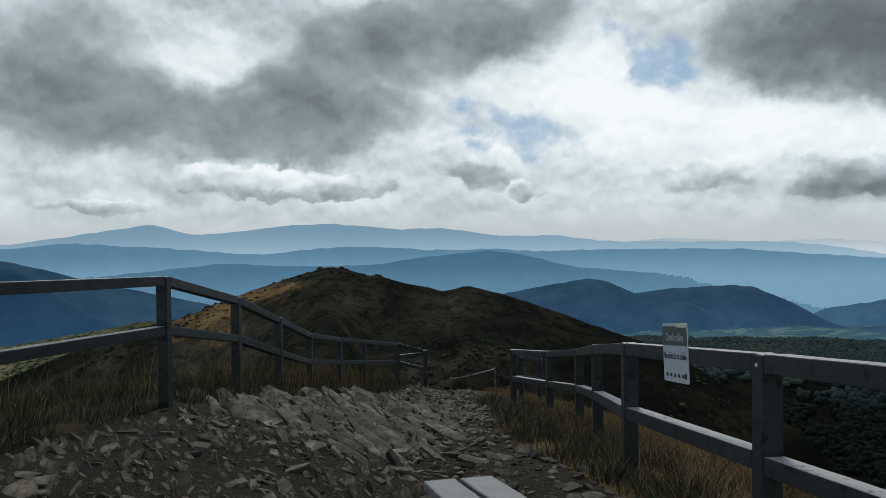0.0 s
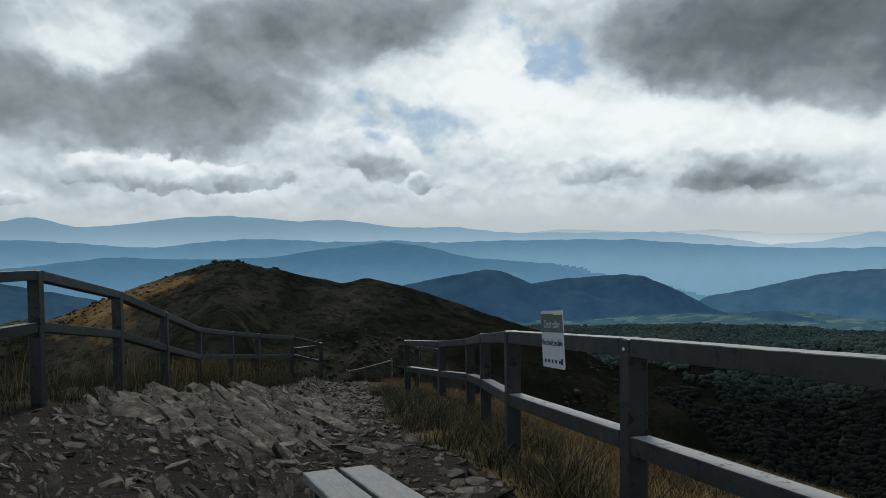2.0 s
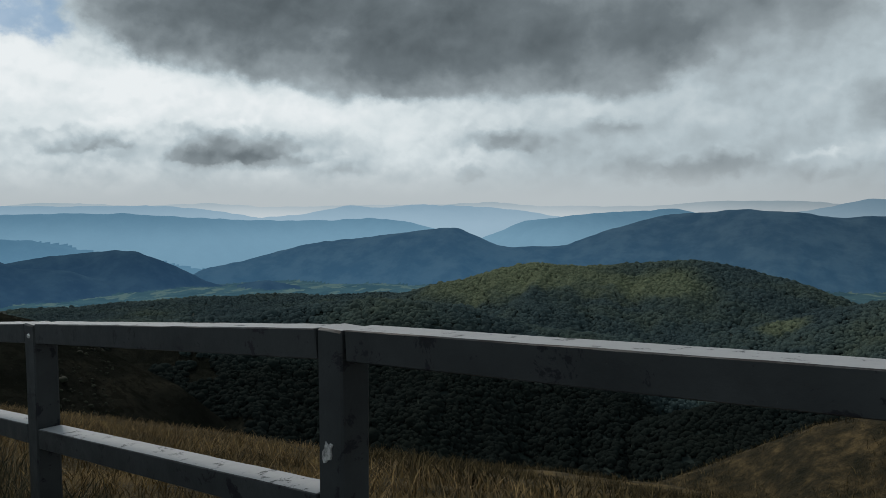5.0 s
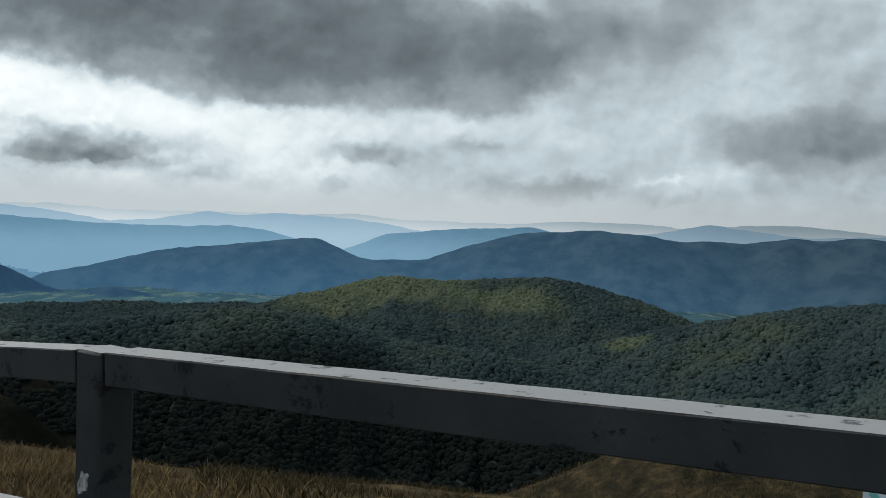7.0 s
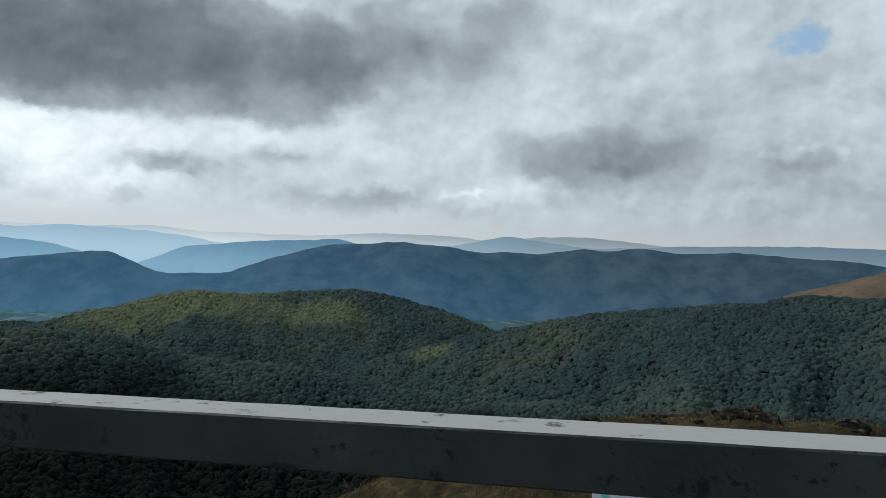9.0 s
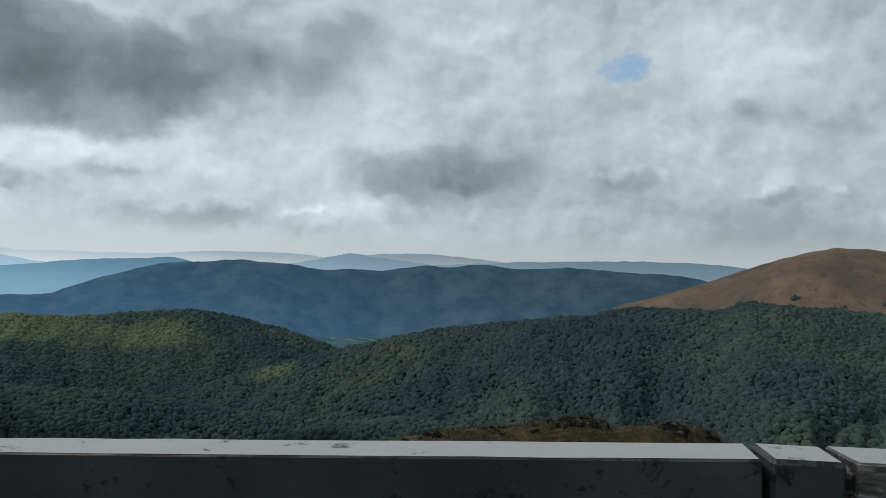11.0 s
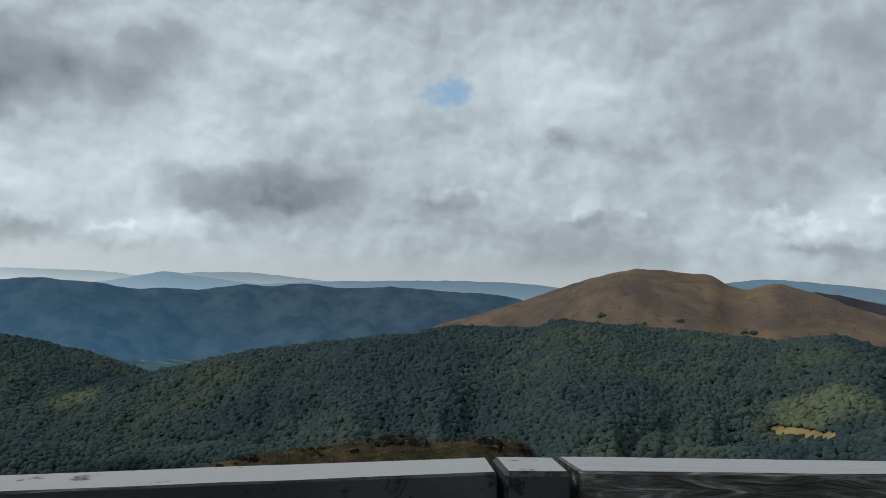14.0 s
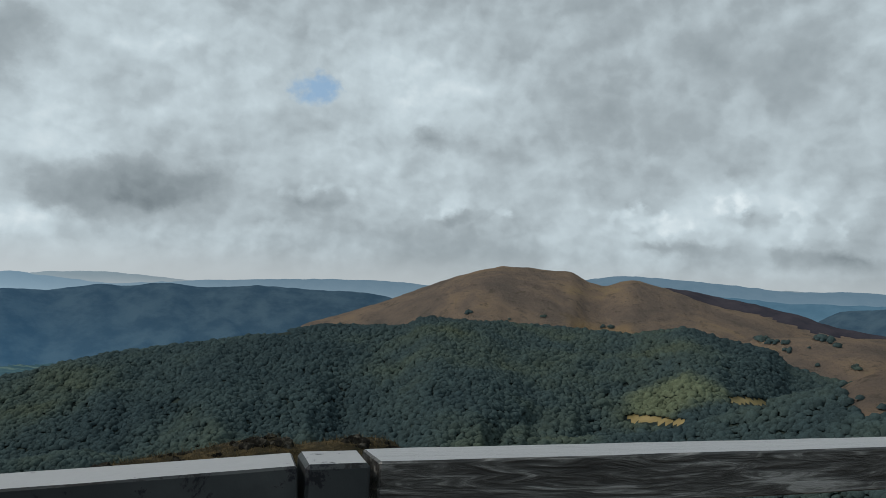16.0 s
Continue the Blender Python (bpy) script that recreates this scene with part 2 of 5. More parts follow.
def spread(n, color, low, high):
    """The colour made lighter or darker from one object to the next."""
    r = n.add("ShaderNodeObjectInfo").outputs["Random"]
    k = n.math("MULTIPLY_ADD", r, high - low, low)
    return n.mix(1.0, color, n.combine(k, k, k), "MULTIPLY")


def island(n, color, low, high):
    r = n.add("ShaderNodeNewGeometry").outputs["Random Per Island"]
    k = n.math("MULTIPLY_ADD", r, high - low, low)
    return n.mix(1.0, color, n.combine(k, k, k), "MULTIPLY")


def spot(bearing, r):
    return VIEW[0] + r * math.sin(radians(bearing)), VIEW[1] + r * math.cos(radians(bearing))


def soil_paint(n, p):
    a = n.noise(p, 1.3, 6.0, 0.6)
    c = n.ramp(a, [(0.3, (0.0040, 0.0032, 0.0024)), (0.55, (0.0115, 0.0090, 0.0065)), (0.75, (0.032, 0.026, 0.019))])
    return n.mix(n.smooth(n.noise(p, 38.0, 3.0), 0.60, 0.75), c, (0.12, 0.105, 0.085))


def soil_bump(n, p):
    return n.math("ADD", n.noise(p, 9.0, 8.0, 0.65), n.math("MULTIPLY", n.noise(p, 60.0, 3.0), 0.4)), 0.9, 0.06


def turf_paint(n, p):
    a = n.noise(p, 0.8, 6.0, 0.6)
    c = n.ramp(a, [(0.34, (0.014, 0.013, 0.007)), (0.5, (0.050, 0.037, 0.017)), (0.66, (0.12, 0.084, 0.036))])
    return n.mix(n.smooth(n.noise(p, 25.0, 4.0), 0.5, 0.8), c, (0.19, 0.14, 0.062))


def moor_paint(n, p):
    a = n.noise(p, 0.018, 8.0, 0.68, 0.5)
    c = n.ramp(a, [(0.36, (0.0120, 0.0142, 0.0120)), (0.47, (0.027, 0.0295, 0.0240)), (0.56, (0.053, 0.053, 0.042)), (0.68, (0.108, 0.098, 0.072))])
    s = n.smooth(n.noise(p, 0.16, 6.0, 0.72), 0.48, 0.58)
    c = n.mix(n.math("MULTIPLY", s, 0.6), c, (0.008, 0.009, 0.0065))
    # cloud shade on the open slopes east of the hill, painted into the colour
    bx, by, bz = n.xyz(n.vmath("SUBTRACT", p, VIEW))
    cloud_shade = n.smooth(n.math("MULTIPLY_ADD", n.math("SUBTRACT", n.noise(p, 0.01, 5.0), 0.5), 0.5, n.math("DIVIDE", bx, n.math("MAXIMUM", by, 1.0))), 0.52, 0.75)
    c = n.mix(n.math("MULTIPLY", cloud_shade, 0.72), c, (0.0075, 0.0085, 0.0068))
    g = n.smooth(n.noise(p, 0.42, 6.0, 0.75), 0.62, 0.70)
    c = n.mix(n.math("MULTIPLY", g, 0.5), c, (0.066, 0.066, 0.054))
    # sunlight on the shoulder above the left-hand valley, painted as golden grass
    d = n.vmath("DISTANCE", n.vmath("MULTIPLY", p, (1, 1, 0)), (82.0, 402.0, 0.0))
    d = n.math("ADD", d, n.math("MULTIPLY", n.math("SUBTRACT", n.noise(p, 0.03, 6.0, 0.65), 0.5), 80.0))
    sunlit = n.mix(n.smooth(n.noise(p, 0.25, 6.0, 0.7), 0.5, 0.62), n.ramp(n.noise(p, 0.05, 6.0), [(0.35, (0.15, 0.100, 0.050)), (0.65, (0.27, 0.185, 0.095))]), (0.035, 0.03, 0.016))
    return n.mix(n.smooth(d, 38.0, 20.0), c, sunlit)


def grassy_paint(n, p):
    a = n.noise(p, 0.006, 8.0, 0.66, 0.6)
    c = n.ramp(a, [(0.33, (0.098, 0.088, 0.080)), (0.47, (0.150, 0.120, 0.100)), (0.58, (0.195, 0.148, 0.112)), (0.72, (0.25, 0.185, 0.105))])
    s = n.smooth(n.noise(p, 0.045, 7.0, 0.72), 0.54, 0.64)
    c = n.mix(n.math("MULTIPLY", s, 0.55), c, (0.075, 0.070, 0.058))
    d = n.vmath("DISTANCE", n.vmath("MULTIPLY", p, (1, 1, 0)), (*spot(135.2, 1545), 0.0))
    d = n.math("MULTIPLY_ADD", n.math("SUBTRACT", n.noise(p, 0.012, 5.0), 0.5), 150.0, d)
    return n.mix(n.math("MULTIPLY", n.smooth(d, 85.0, 20.0), 0.35), c, (0.34, 0.22, 0.085))


def forest_floor_paint(n, p):
    return n.ramp(n.noise(p, 0.03, 5.0), [(0.35, (0.014, 0.022, 0.021)), (0.65, (0.022, 0.032, 0.027))])


def field_paint(n, p):
    return n.ramp(n.noise(p, 0.03, 5.0), [(0.35, (0.16, 0.125, 0.055)), (0.65, (0.27, 0.21, 0.10))])


M_SOIL = material("trodden_soil", soil_paint, 0.95, 0.15, soil_bump)
M_TURF = material("dry_turf", turf_paint, 0.95, 0.1, soil_bump)
M_SOD = material("dull_sod", lambda n, p: n.ramp(n.noise(p, 1.1, 7.0, 0.65), [(0.32, (0.010, 0.010, 0.006)), (0.52, (0.026, 0.023, 0.013)), (0.72, (0.065, 0.052, 0.028))]), 0.95, 0.1, soil_bump)
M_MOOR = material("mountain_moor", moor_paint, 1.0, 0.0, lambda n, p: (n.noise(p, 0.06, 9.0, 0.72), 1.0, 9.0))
M_GRASSY = material("autumn_mountain_grass", grassy_paint, 1.0, 0.0, lambda n, p: (n.noise(p, 0.02, 9.0, 0.72), 1.0, 22.0))
M_SPUR = material("rough_spur_grass", lambda n, p: n.ramp(n.noise(p, 0.6, 9.0, 0.75), [(0.36, (0.010, 0.011, 0.006)), (0.5, (0.036, 0.029, 0.015)), (0.64, (0.105, 0.076, 0.036))]), 0.95, 0.1,
                  lambda n, p: (n.noise(p, 1.5, 8.0, 0.7), 1.0, 0.4))
M_PASTURE = material("scrubby_pasture", lambda n, p: n.mix(n.smooth(n.noise(p, 0.22, 6.0, 0.7), 0.46, 0.56), n.ramp(n.noise(p, 0.02, 5.0), [(0.35, (0.10, 0.115, 0.062)), (0.65, (0.20, 0.195, 0.115))]), (0.020, 0.028, 0.018)), 1.0, 0.0,
                     lambda n, p: (n.noise(p, 0.2, 6.0, 0.7), 1.0, 3.0))
# ridge under cloud shadow, the shade put into a dark purplish colour
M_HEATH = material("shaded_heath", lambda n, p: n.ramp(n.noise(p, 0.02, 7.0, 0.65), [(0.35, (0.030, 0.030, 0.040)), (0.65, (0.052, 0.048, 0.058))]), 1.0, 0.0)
M_FLOOR = material("forest_floor", forest_floor_paint, 0.95, 0.1)
M_FIELD = material("mown_meadow", field_paint, 0.95, 0.1)


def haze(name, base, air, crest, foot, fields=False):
    """Wooded mountains, their haze painted as glow that thickens from crest (degrees) to foot."""
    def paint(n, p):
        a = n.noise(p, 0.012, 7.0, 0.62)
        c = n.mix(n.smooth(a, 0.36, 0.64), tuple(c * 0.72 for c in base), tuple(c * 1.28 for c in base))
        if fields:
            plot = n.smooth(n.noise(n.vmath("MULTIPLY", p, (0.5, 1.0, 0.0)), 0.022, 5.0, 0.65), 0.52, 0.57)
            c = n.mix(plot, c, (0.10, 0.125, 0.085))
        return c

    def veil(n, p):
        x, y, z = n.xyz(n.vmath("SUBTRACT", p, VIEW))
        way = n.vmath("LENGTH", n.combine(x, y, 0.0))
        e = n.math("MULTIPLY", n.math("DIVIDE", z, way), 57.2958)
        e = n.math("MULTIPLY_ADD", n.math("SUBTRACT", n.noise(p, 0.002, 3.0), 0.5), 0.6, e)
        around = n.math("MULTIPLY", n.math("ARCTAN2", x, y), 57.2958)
        # the painted haze thins towards the east
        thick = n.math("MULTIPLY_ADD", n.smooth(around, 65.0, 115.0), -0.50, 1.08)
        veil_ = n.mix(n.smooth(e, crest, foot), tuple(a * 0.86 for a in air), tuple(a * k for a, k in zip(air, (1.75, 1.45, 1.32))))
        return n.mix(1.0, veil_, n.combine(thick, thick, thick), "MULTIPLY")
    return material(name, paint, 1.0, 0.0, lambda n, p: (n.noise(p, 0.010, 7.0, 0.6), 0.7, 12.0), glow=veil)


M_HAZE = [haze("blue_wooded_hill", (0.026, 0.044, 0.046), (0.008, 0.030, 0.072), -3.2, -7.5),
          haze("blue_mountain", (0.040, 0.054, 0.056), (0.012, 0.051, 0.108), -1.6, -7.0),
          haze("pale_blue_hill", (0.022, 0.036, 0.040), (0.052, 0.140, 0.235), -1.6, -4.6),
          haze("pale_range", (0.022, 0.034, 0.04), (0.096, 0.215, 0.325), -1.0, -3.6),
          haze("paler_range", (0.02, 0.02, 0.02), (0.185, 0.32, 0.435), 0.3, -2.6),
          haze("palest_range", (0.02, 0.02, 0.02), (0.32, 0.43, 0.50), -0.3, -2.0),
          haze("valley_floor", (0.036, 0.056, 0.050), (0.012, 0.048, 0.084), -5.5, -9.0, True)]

# ---------------------------------------------------------------- the lie of the land
ALONG, ACROSS = (0.44, 0.898), (0.898, -0.44)      # down the path; to its right
SOFT = np.array([0.25, 0.5, 0.25])


def profile(x, xs, ys):
    """A smooth line through the given stations."""
    fine = np.linspace(xs[0], xs[-1], 600)
    v = np.interp(fine, xs, ys)
    k = 3
    pad = np.r_[np.full(k, v[0]), v, np.full(k, v[-1])]
    return np.interp(x, fine, np.convolve(pad, np.ones(2 * k + 1) / (2 * k + 1), "valid"))


def value_noise(x, y, seed):
    """Smooth noise from 0 to 1 on a grid of unit cells."""
    xi, yi = np.floor(x).astype(np.int64), np.floor(y).astype(np.int64)
    fx, fy = x - xi, y - yi
    fx, fy = fx * fx * (3 - 2 * fx), fy * fy * (3 - 2 * fy)

    def h(a, b):
        q = (a * 374761393 + b * 668265263 + seed * 69069) & 0x7FFFFFFF
        q = ((q ^ (q >> 13)) * 1274126177) & 0x7FFFFFFF
        return ((q ^ (q >> 16)) & 0xFFFF) / 65535.0
    return (h(xi, yi) * (1 - fx) + h(xi + 1, yi) * fx) * (1 - fy) + (h(xi, yi + 1) * (1 - fx) + h(xi + 1, yi + 1) * fx) * fy


def fbm(x, y, seed, octaves=4):
    total, a, f, norm = 0.0, 1.0, 1.0, 0.0
    for k in range(octaves):
        total = total + a * (value_noise(x * f + 17.3 * k, y * f - 9.1 * k, seed + k) - 0.5)
        norm, a, f = norm + a, a * 0.5, f * 2.03
    return total / norm * 2


# Mountain crests: kind, distance at both ends, slope towards us, then stations of bearing and height in degrees.
CRESTS = [
    ("moor", 420, 420, 0.22, [(-14, -14), (-2, -9), (5, -6.5), (8.3, -5.9), (13.1, -4.1), (16.1, -3.2), (18.5, -2.5), (19.7, -2.6), (21.6, -3.2), (22, -3.05), (23.6, -3.6), (26.7, -4.3), (28.3, -3.9), (31, -4.6), (35.8, -6.2), (38.9, -7.3), (42.2, -8.4), (50, -13)]),
    ("scrub", 700, 700, 0.25, [(-40, -9), (-8, -7.4), (-1.3, -6.9), (2.8, -6.4), (6.6, -5.8), (12, -6.5), (20, -10)]),
    ("wood", 950, 1000, 0.40, [(30, -11), (38, -9.0), (42.5, -8.2), (46.9, -8.3), (52.4, -8.4), (55.3, -8.2), (59.8, -7.6), (64, -7.4), (69.5, -7.9), (75, -9.4), (81, -9.9), (90, -11.5), (105, -13.5)]),
    ("wood", 1500, 1500, 0.24, [(54, -11), (60, -9.2), (65, -7.25), (67.3, -6.55), (69.8, -6.1), (72, -5.45), (74.6, -4.95), (77.8, -5.15), (79.7, -5.05), (82.8, -4.8), (85.5, -4.6), (88.2, -5.0), (90.6, -5.6), (92.8, -6.15), (95.1, -7.0), (99, -8.6), (104, -10)]),
    ("wood", 1150, 1300, 0.2, [(76, -13.2), (80.7, -11.6), (84.6, -10.2), (88.5, -9.0), (92.4, -7.85), (96.3, -6.85), (101.4, -5.6), (106.3, -4.85), (111, -4.15), (115.7, -3.25), (121.5, -3.15), (122.8, -2.45), (126, -2.6), (129.7, -2.7), (134, -2.85), (137.2, -3.0), (140.6, -2.35), (143.2, -3.0), (146, -3.5), (147.3, -4.6), (151, -5.4), (160, -7)]),
    ("wood", 800, 800, 0.34, [(82, -15.6), (88, -13.7), (92.7, -12.7), (96.6, -11.9), (100.5, -11.5), (104, -12.2), (112, -12.6), (121, -11.4), (128, -10.7), (135, -10.0), (139, -9.35), (141.4, -8.6), (145, -7.0), (149.8, -5.3), (151.4, -4.3), (153, -3.7), (160, -3), (175, -3)]),
    ("grass", 1500, 1500, 0.26, [(140, -6), (145, -2.95), (147.5, -2.7), (153, -2.5), (175, -2.2)]),
    ("grass", 1850, 1850, 0.35, [(108, -7), (114.6, -3.4), (120, -1.65), (123.7, -0.1), (126.2, 0.7), (128, 1.15), (130, 1.1), (132.6, 0.93), (133.0, 0.97), (134, 0.3), (135.2, 0.05), (137, 0.6), (139.3, 0.05), (142.2, -0.95), (145.1, -1.4), (147.8, -2.3), (150, -2.6), (160, -4)]),
    ("heath", 1925, 1925, 0.35, [(134, -3), (137.5, -0.4), (139.3, 0.15), (141.5, -0.15), (144.3, -0.62), (147.1, -1.2), (149.7, -1.95), (152.5, -2.35), (160, -4)]),
]
DISTANT = [
    (0, 2300, 2300, 0.45, [(-30, 0.5), (-8, -0.8), (-1.2, -1.75), (0, -2.1), (2, -2.7), (5.2, -3.6), (10, -4.7), (16, -6.5), (24, -10)]),
    (0, 2350, 2350, 0.45, [(24, -7.5), (30, -4.7), (34.3, -3.9), (36.8, -3.45), (38.2, -3.7), (40.5, -4.8), (43.3, -5.05), (45.7, -5.9), (47.6, -6.7), (54, -9)]),
    (0, 2550, 2550, 0.5, [(36, -6), (39.7, -4.5), (42.1, -4.15), (46.5, -3.85), (47.7, -4.0), (50, -5.0), (52, -6.1), (58, -8)]),
    (1, 2800, 2800, 0.5, [(44, -8), (49.6, -6.6), (51.6, -5.3), (54.6, -4.75), (58.8, -3.65), (63.6, -3.15), (66.5, -2.8), (69.2, -2.55), (72.4, -3.95), (76.6, -3.85), (79.6, -2.75), (83.4, -1.65), (88.5, -1.25), (91.4, -1.4), (94.3, -1.75), (96.2, -1.58), (98.2, -1.7), (101.2, -1.15), (102.7, -1.27), (105.4, -0.87), (107.5, -1.15), (111.4, -0.88), (115, -1.05), (118.5, -1.1), (121, -1.5), (128, -3), (140, -6)]),
    (0, 2270, 2270, 0.42, [(49, -9.5), (52.3, -7.0), (53.9, -6.4), (55.9, -6.1), (57.8, -6.5), (59.4, -7.15), (63, -9.5)]),
    (1, 2760, 2760, 0.6, [(145, -5), (148.8, -1.6), (150, -0.95), (152.5, -0.65), (160, -0.5), (175, -0.5)]),
    (3, 3660, 3660, 0.55, [(132, -3), (138, -0.15), (143, -0.35), (147, -0.6), (152, -0.5), (175, -0.6)]),
    (2, 3100, 3100, 0.55, [(-20, -2.4), (3.5, -2.85), (11.6, -2.15), (16, -2.4), (21.5, -2.45), (25.5, -1.9), (29.8, -1.48), (32, -1.7), (36, -2.7), (41.5, -3.1), (46, -4.2), (54, -5.5)]),
    (3, 3400, 3400, 0.85, [(-30, -1.0), (-1.2, -0.9), (1.6, -0.6), (3.6, -0.72), (8.8, -1.12), (13.9, -1.6), (18.5, -1.18), (21.6, -1.1), (25.6, -1.4), (30, -1.38), (33.5, -1.56), (37.8, -1.46), (43.2, -1.44), (46.9, -1.45), (50, -1.7), (55, -2.0), (57.8, -2.05), (60.6, -2.05), (63.1, -1.9), (65.5, -2.1), (68.5, -2.9), (74, -5)]),
    (3, 3650, 3650, 0.55, [(66, -5), (70.8, -3.4), (74, -2.1), (78.6, -1.6), (84.2, -1.22), (86.6, -1.8), (92, -4)]),
    (4, 3950, 3950, 0.55, [(-30, -0.8), (-1.2, -0.65), (2.3, -0.15), (7, 0.55), (9.8, -0.18), (12.4, 0), (16.6, 0.45), (19, 0.5), (23.6, 0.05), (26.6, 0.17), (31, -0.5), (34.7, -0.45), (37, -0.8), (39.6, -0.95), (44.7, -0.95), (48.6, -0.95), (52, -1.2), (55.5, -1.85), (58.6, -1.6), (61.6, -1.03), (64.1, -1.18), (66.8, -0.95), (70.6, -1.1), (74, -1.4), (80, -2.5)]),
    (4, 4200, 4200, 0.55, [(86, -2.6), (90.5, -1.55), (93.5, -1.1), (95.9, -0.5), (98.3, -0.8), (102, -1.15), (107, -0.72), (111, -0.5), (116, -0.25), (120, -0.2), (125, -0.6), (130, -0.6), (133, 0.2), (136, 0.8), (137.5, 0.8), (140.5, 0.62), (144, 0.4), (147.2, 0.15), (150.3, 0.3), (153, 0.25), (175, 0.3)]),
    (5, 4550, 4550, 0.55, [(30, -1.5), (39.9, -0.9), (42, -0.66), (48, -1.0), (52, -0.8), (56, -1.1), (62, -1.0), (67, -1.0), (71.5, -0.8), (75, -1.1), (83, -1.05), (86.5, -0.68), (92, -0.68), (95, -0.95), (98, -0.45), (102, -0.35), (107, -0.75), (120, -0.6), (134, 0.2), (150, 0.2), (175, 0.2)]),
]


def crest_height(b, r, near, far, slope, stations, k):
    bs = np.array([p[0] for p in stations], float)
    es = np.array([p[1] for p in stations], float)
    e = profile(b, bs, es) - 0.9 * np.maximum(bs[0] - b, 0) - 0.9 * np.maximum(b - bs[-1], 0)
    e = np.maximum(e, -32.0)
    d = np.interp(b, [bs[0], bs[-1]], [near, far])
    d = d * (1 + 0.05 * fbm(b * 0.12, b * 0 + k, 40 + k, 2))
    z = VIEW[2] + d * np.tan(np.radians(e))
    off = r - d
    run = np.sqrt(off ** 2 + (0.02 * d) ** 2) - 0.02 * d
    gully = 1 + (0.25 if k >= 100 else {0: 0.7, 4: 0.45, 5: 0.2, 6: 0.3, 7: 0.3, 31: 0.7}.get(k, 0.6)) * fbm(b * 0.175, r / (0.35 * d), 60 + k, 4)
    h = z - np.where(off < 0, slope * run * gully, 0.35 * run)
    # ribs and gullies running down the slope
    down = np.clip(-off / (0.06 * d), 0, 1)
    sway = b + 5.0 * fbm(b * 0.10, r / (0.12 * d), 90 + k, 2) + 9.0 * (r / d - 1)
    rib = 0.006 if k >= 100 else {2: 0.009, 3: 0.011, 4: 0.010}.get(k, 0.003)
    h = h - rib * d * down * np.abs(fbm(sway * 0.42, r / (0.55 * d), 95 + k, 3))
    h = h + 0.0012 * d * fbm(b * 1.6, r / (0.02 * d), 80 + k, 3)
    return h


def polar(x, y):
    dx, dy = x - VIEW[0], y - VIEW[1]
    return np.degrees(np.arctan2(dx, dy)), np.hypot(dx, dy)


def summit(x, y):
    """The ground of the summit, the path and the slopes on both sides of it."""
    s = x * ALONG[0] + y * ALONG[1]
    u = x * ACROSS[0] + y * ACROSS[1]
    z = np.interp(s, [-60, -25, -6, -1, 2, 4.4, 6.8, 9, 11.7, 16.2, 19.1, 24.3, 40, 80, 150, 400], [-14, -2.5, .45, .42, .24, .02, -.18, -.44, -.83, -1.60, -2.14, -2.85, -6.4, -20, -46, -160])
    z = z - np.interp(s, [5, 9], [.05, .11]) * np.clip(u, -3.5, 3.5)
    right = np.maximum(u - 2.9, 0)
    z = z - 0.31 * (np.sqrt(right ** 2 + 0.5) - 0.707) - 0.45 * np.maximum(right - 38, 0)
    left = np.maximum(-2.6 - u, 0)
    z = z - 0.16 * left - 0.25 * np.maximum(left - 6, 0) - 0.3 * np.maximum(left - 40, 0)
    # trodden hollow of the path, and the rib of rock on its left
    z = z - 0.16 * np.exp(-((u - 0.9) / 0.9) ** 2) * np.clip((s - 1) / 3, 0, 1)
    z = z + 0.05 * np.exp(-((u + 0.35) / 0.8) ** 2) * np.exp(-((s - 9.5) / 2.5) ** 2)
    rough = np.clip(1 - np.hypot(x, y) / 400, 0, 1)
    return z + rough * (0.05 * fbm(x * 0.9, y * 0.9, 5, 4) + 0.5 * fbm(x * 0.06, y * 0.06, 9, 3) * np.clip((np.abs(u) - 4) / 10, 0, 1))


VALLEY = -262.0
CRAG = [(80, -21), (86, -18.5), (93, -15.0), (98, -13.5), (102, -12.7), (107.6, -11.9), (110.7, -11.3), (113.4, -10.9), (114.8, -11.5), (119.3, -10.9), (121.4, -11.0), (123.2, -12.6), (128, -16), (140, -20)]


def land(x, y):
    """Height of the ground and which kind of land it is: 0 summit, 1 moor, 2 wood."""
    b, r = polar(x, y)
    z = summit(x, y)
    kind = np.zeros(z.shape, int)
    h = crest_height(b, r, 52, 56, 0.16, CRAG, 31)
    h = np.where(r > 54, h - 0.35 * np.maximum(r - 56, 0), h)
    kind = np.where(h > z, 4, kind)
    z = np.maximum(z, h)
    kind = np.where((kind == 0) & (r > 45), 1, kind)
    for k, (what, near, far, slope, stations) in enumerate(CRESTS):
        h = crest_height(b, r, near, far, slope, stations, k) - (7.0 if what == "wood" else 0.0)
        if k == 0:
            h = h - np.clip((400 - r) / 60, 0, 1) * (9 * np.abs(fbm(x * 0.012, y * 0.012, 51, 4)) + 1.6 * np.abs(fbm(x * 0.07, y * 0.07, 55, 3)))
        kind = np.where(h > z, {"moor": 1, "wood": 2, "grass": 3, "heath": 5, "scrub": 6}[what], kind)
        z = np.maximum(z, h)
    e = np.degrees(np.arctan2(z - VIEW[2], r))
    wave = fbm(b * 0.35, e * 0.8, 33, 3)
    # open moor in the near valley, grass on the end of the near ridge
    kind = np.where((kind == 2) & (b < 52 + 9 * wave) & (e < -10.2), 1, kind)
    kind = np.where((kind == 2) & (r < 830) & (b > 150 + 0.5 * (-6.0 - e) + 0.8 * wave) & (e > -7.6), 3, kind)
    floor = VALLEY + 14 * fbm(x * 0.004, y * 0.004, 21, 4)
    return np.maximum(z, floor), np.where(z < floor, 2, kind)


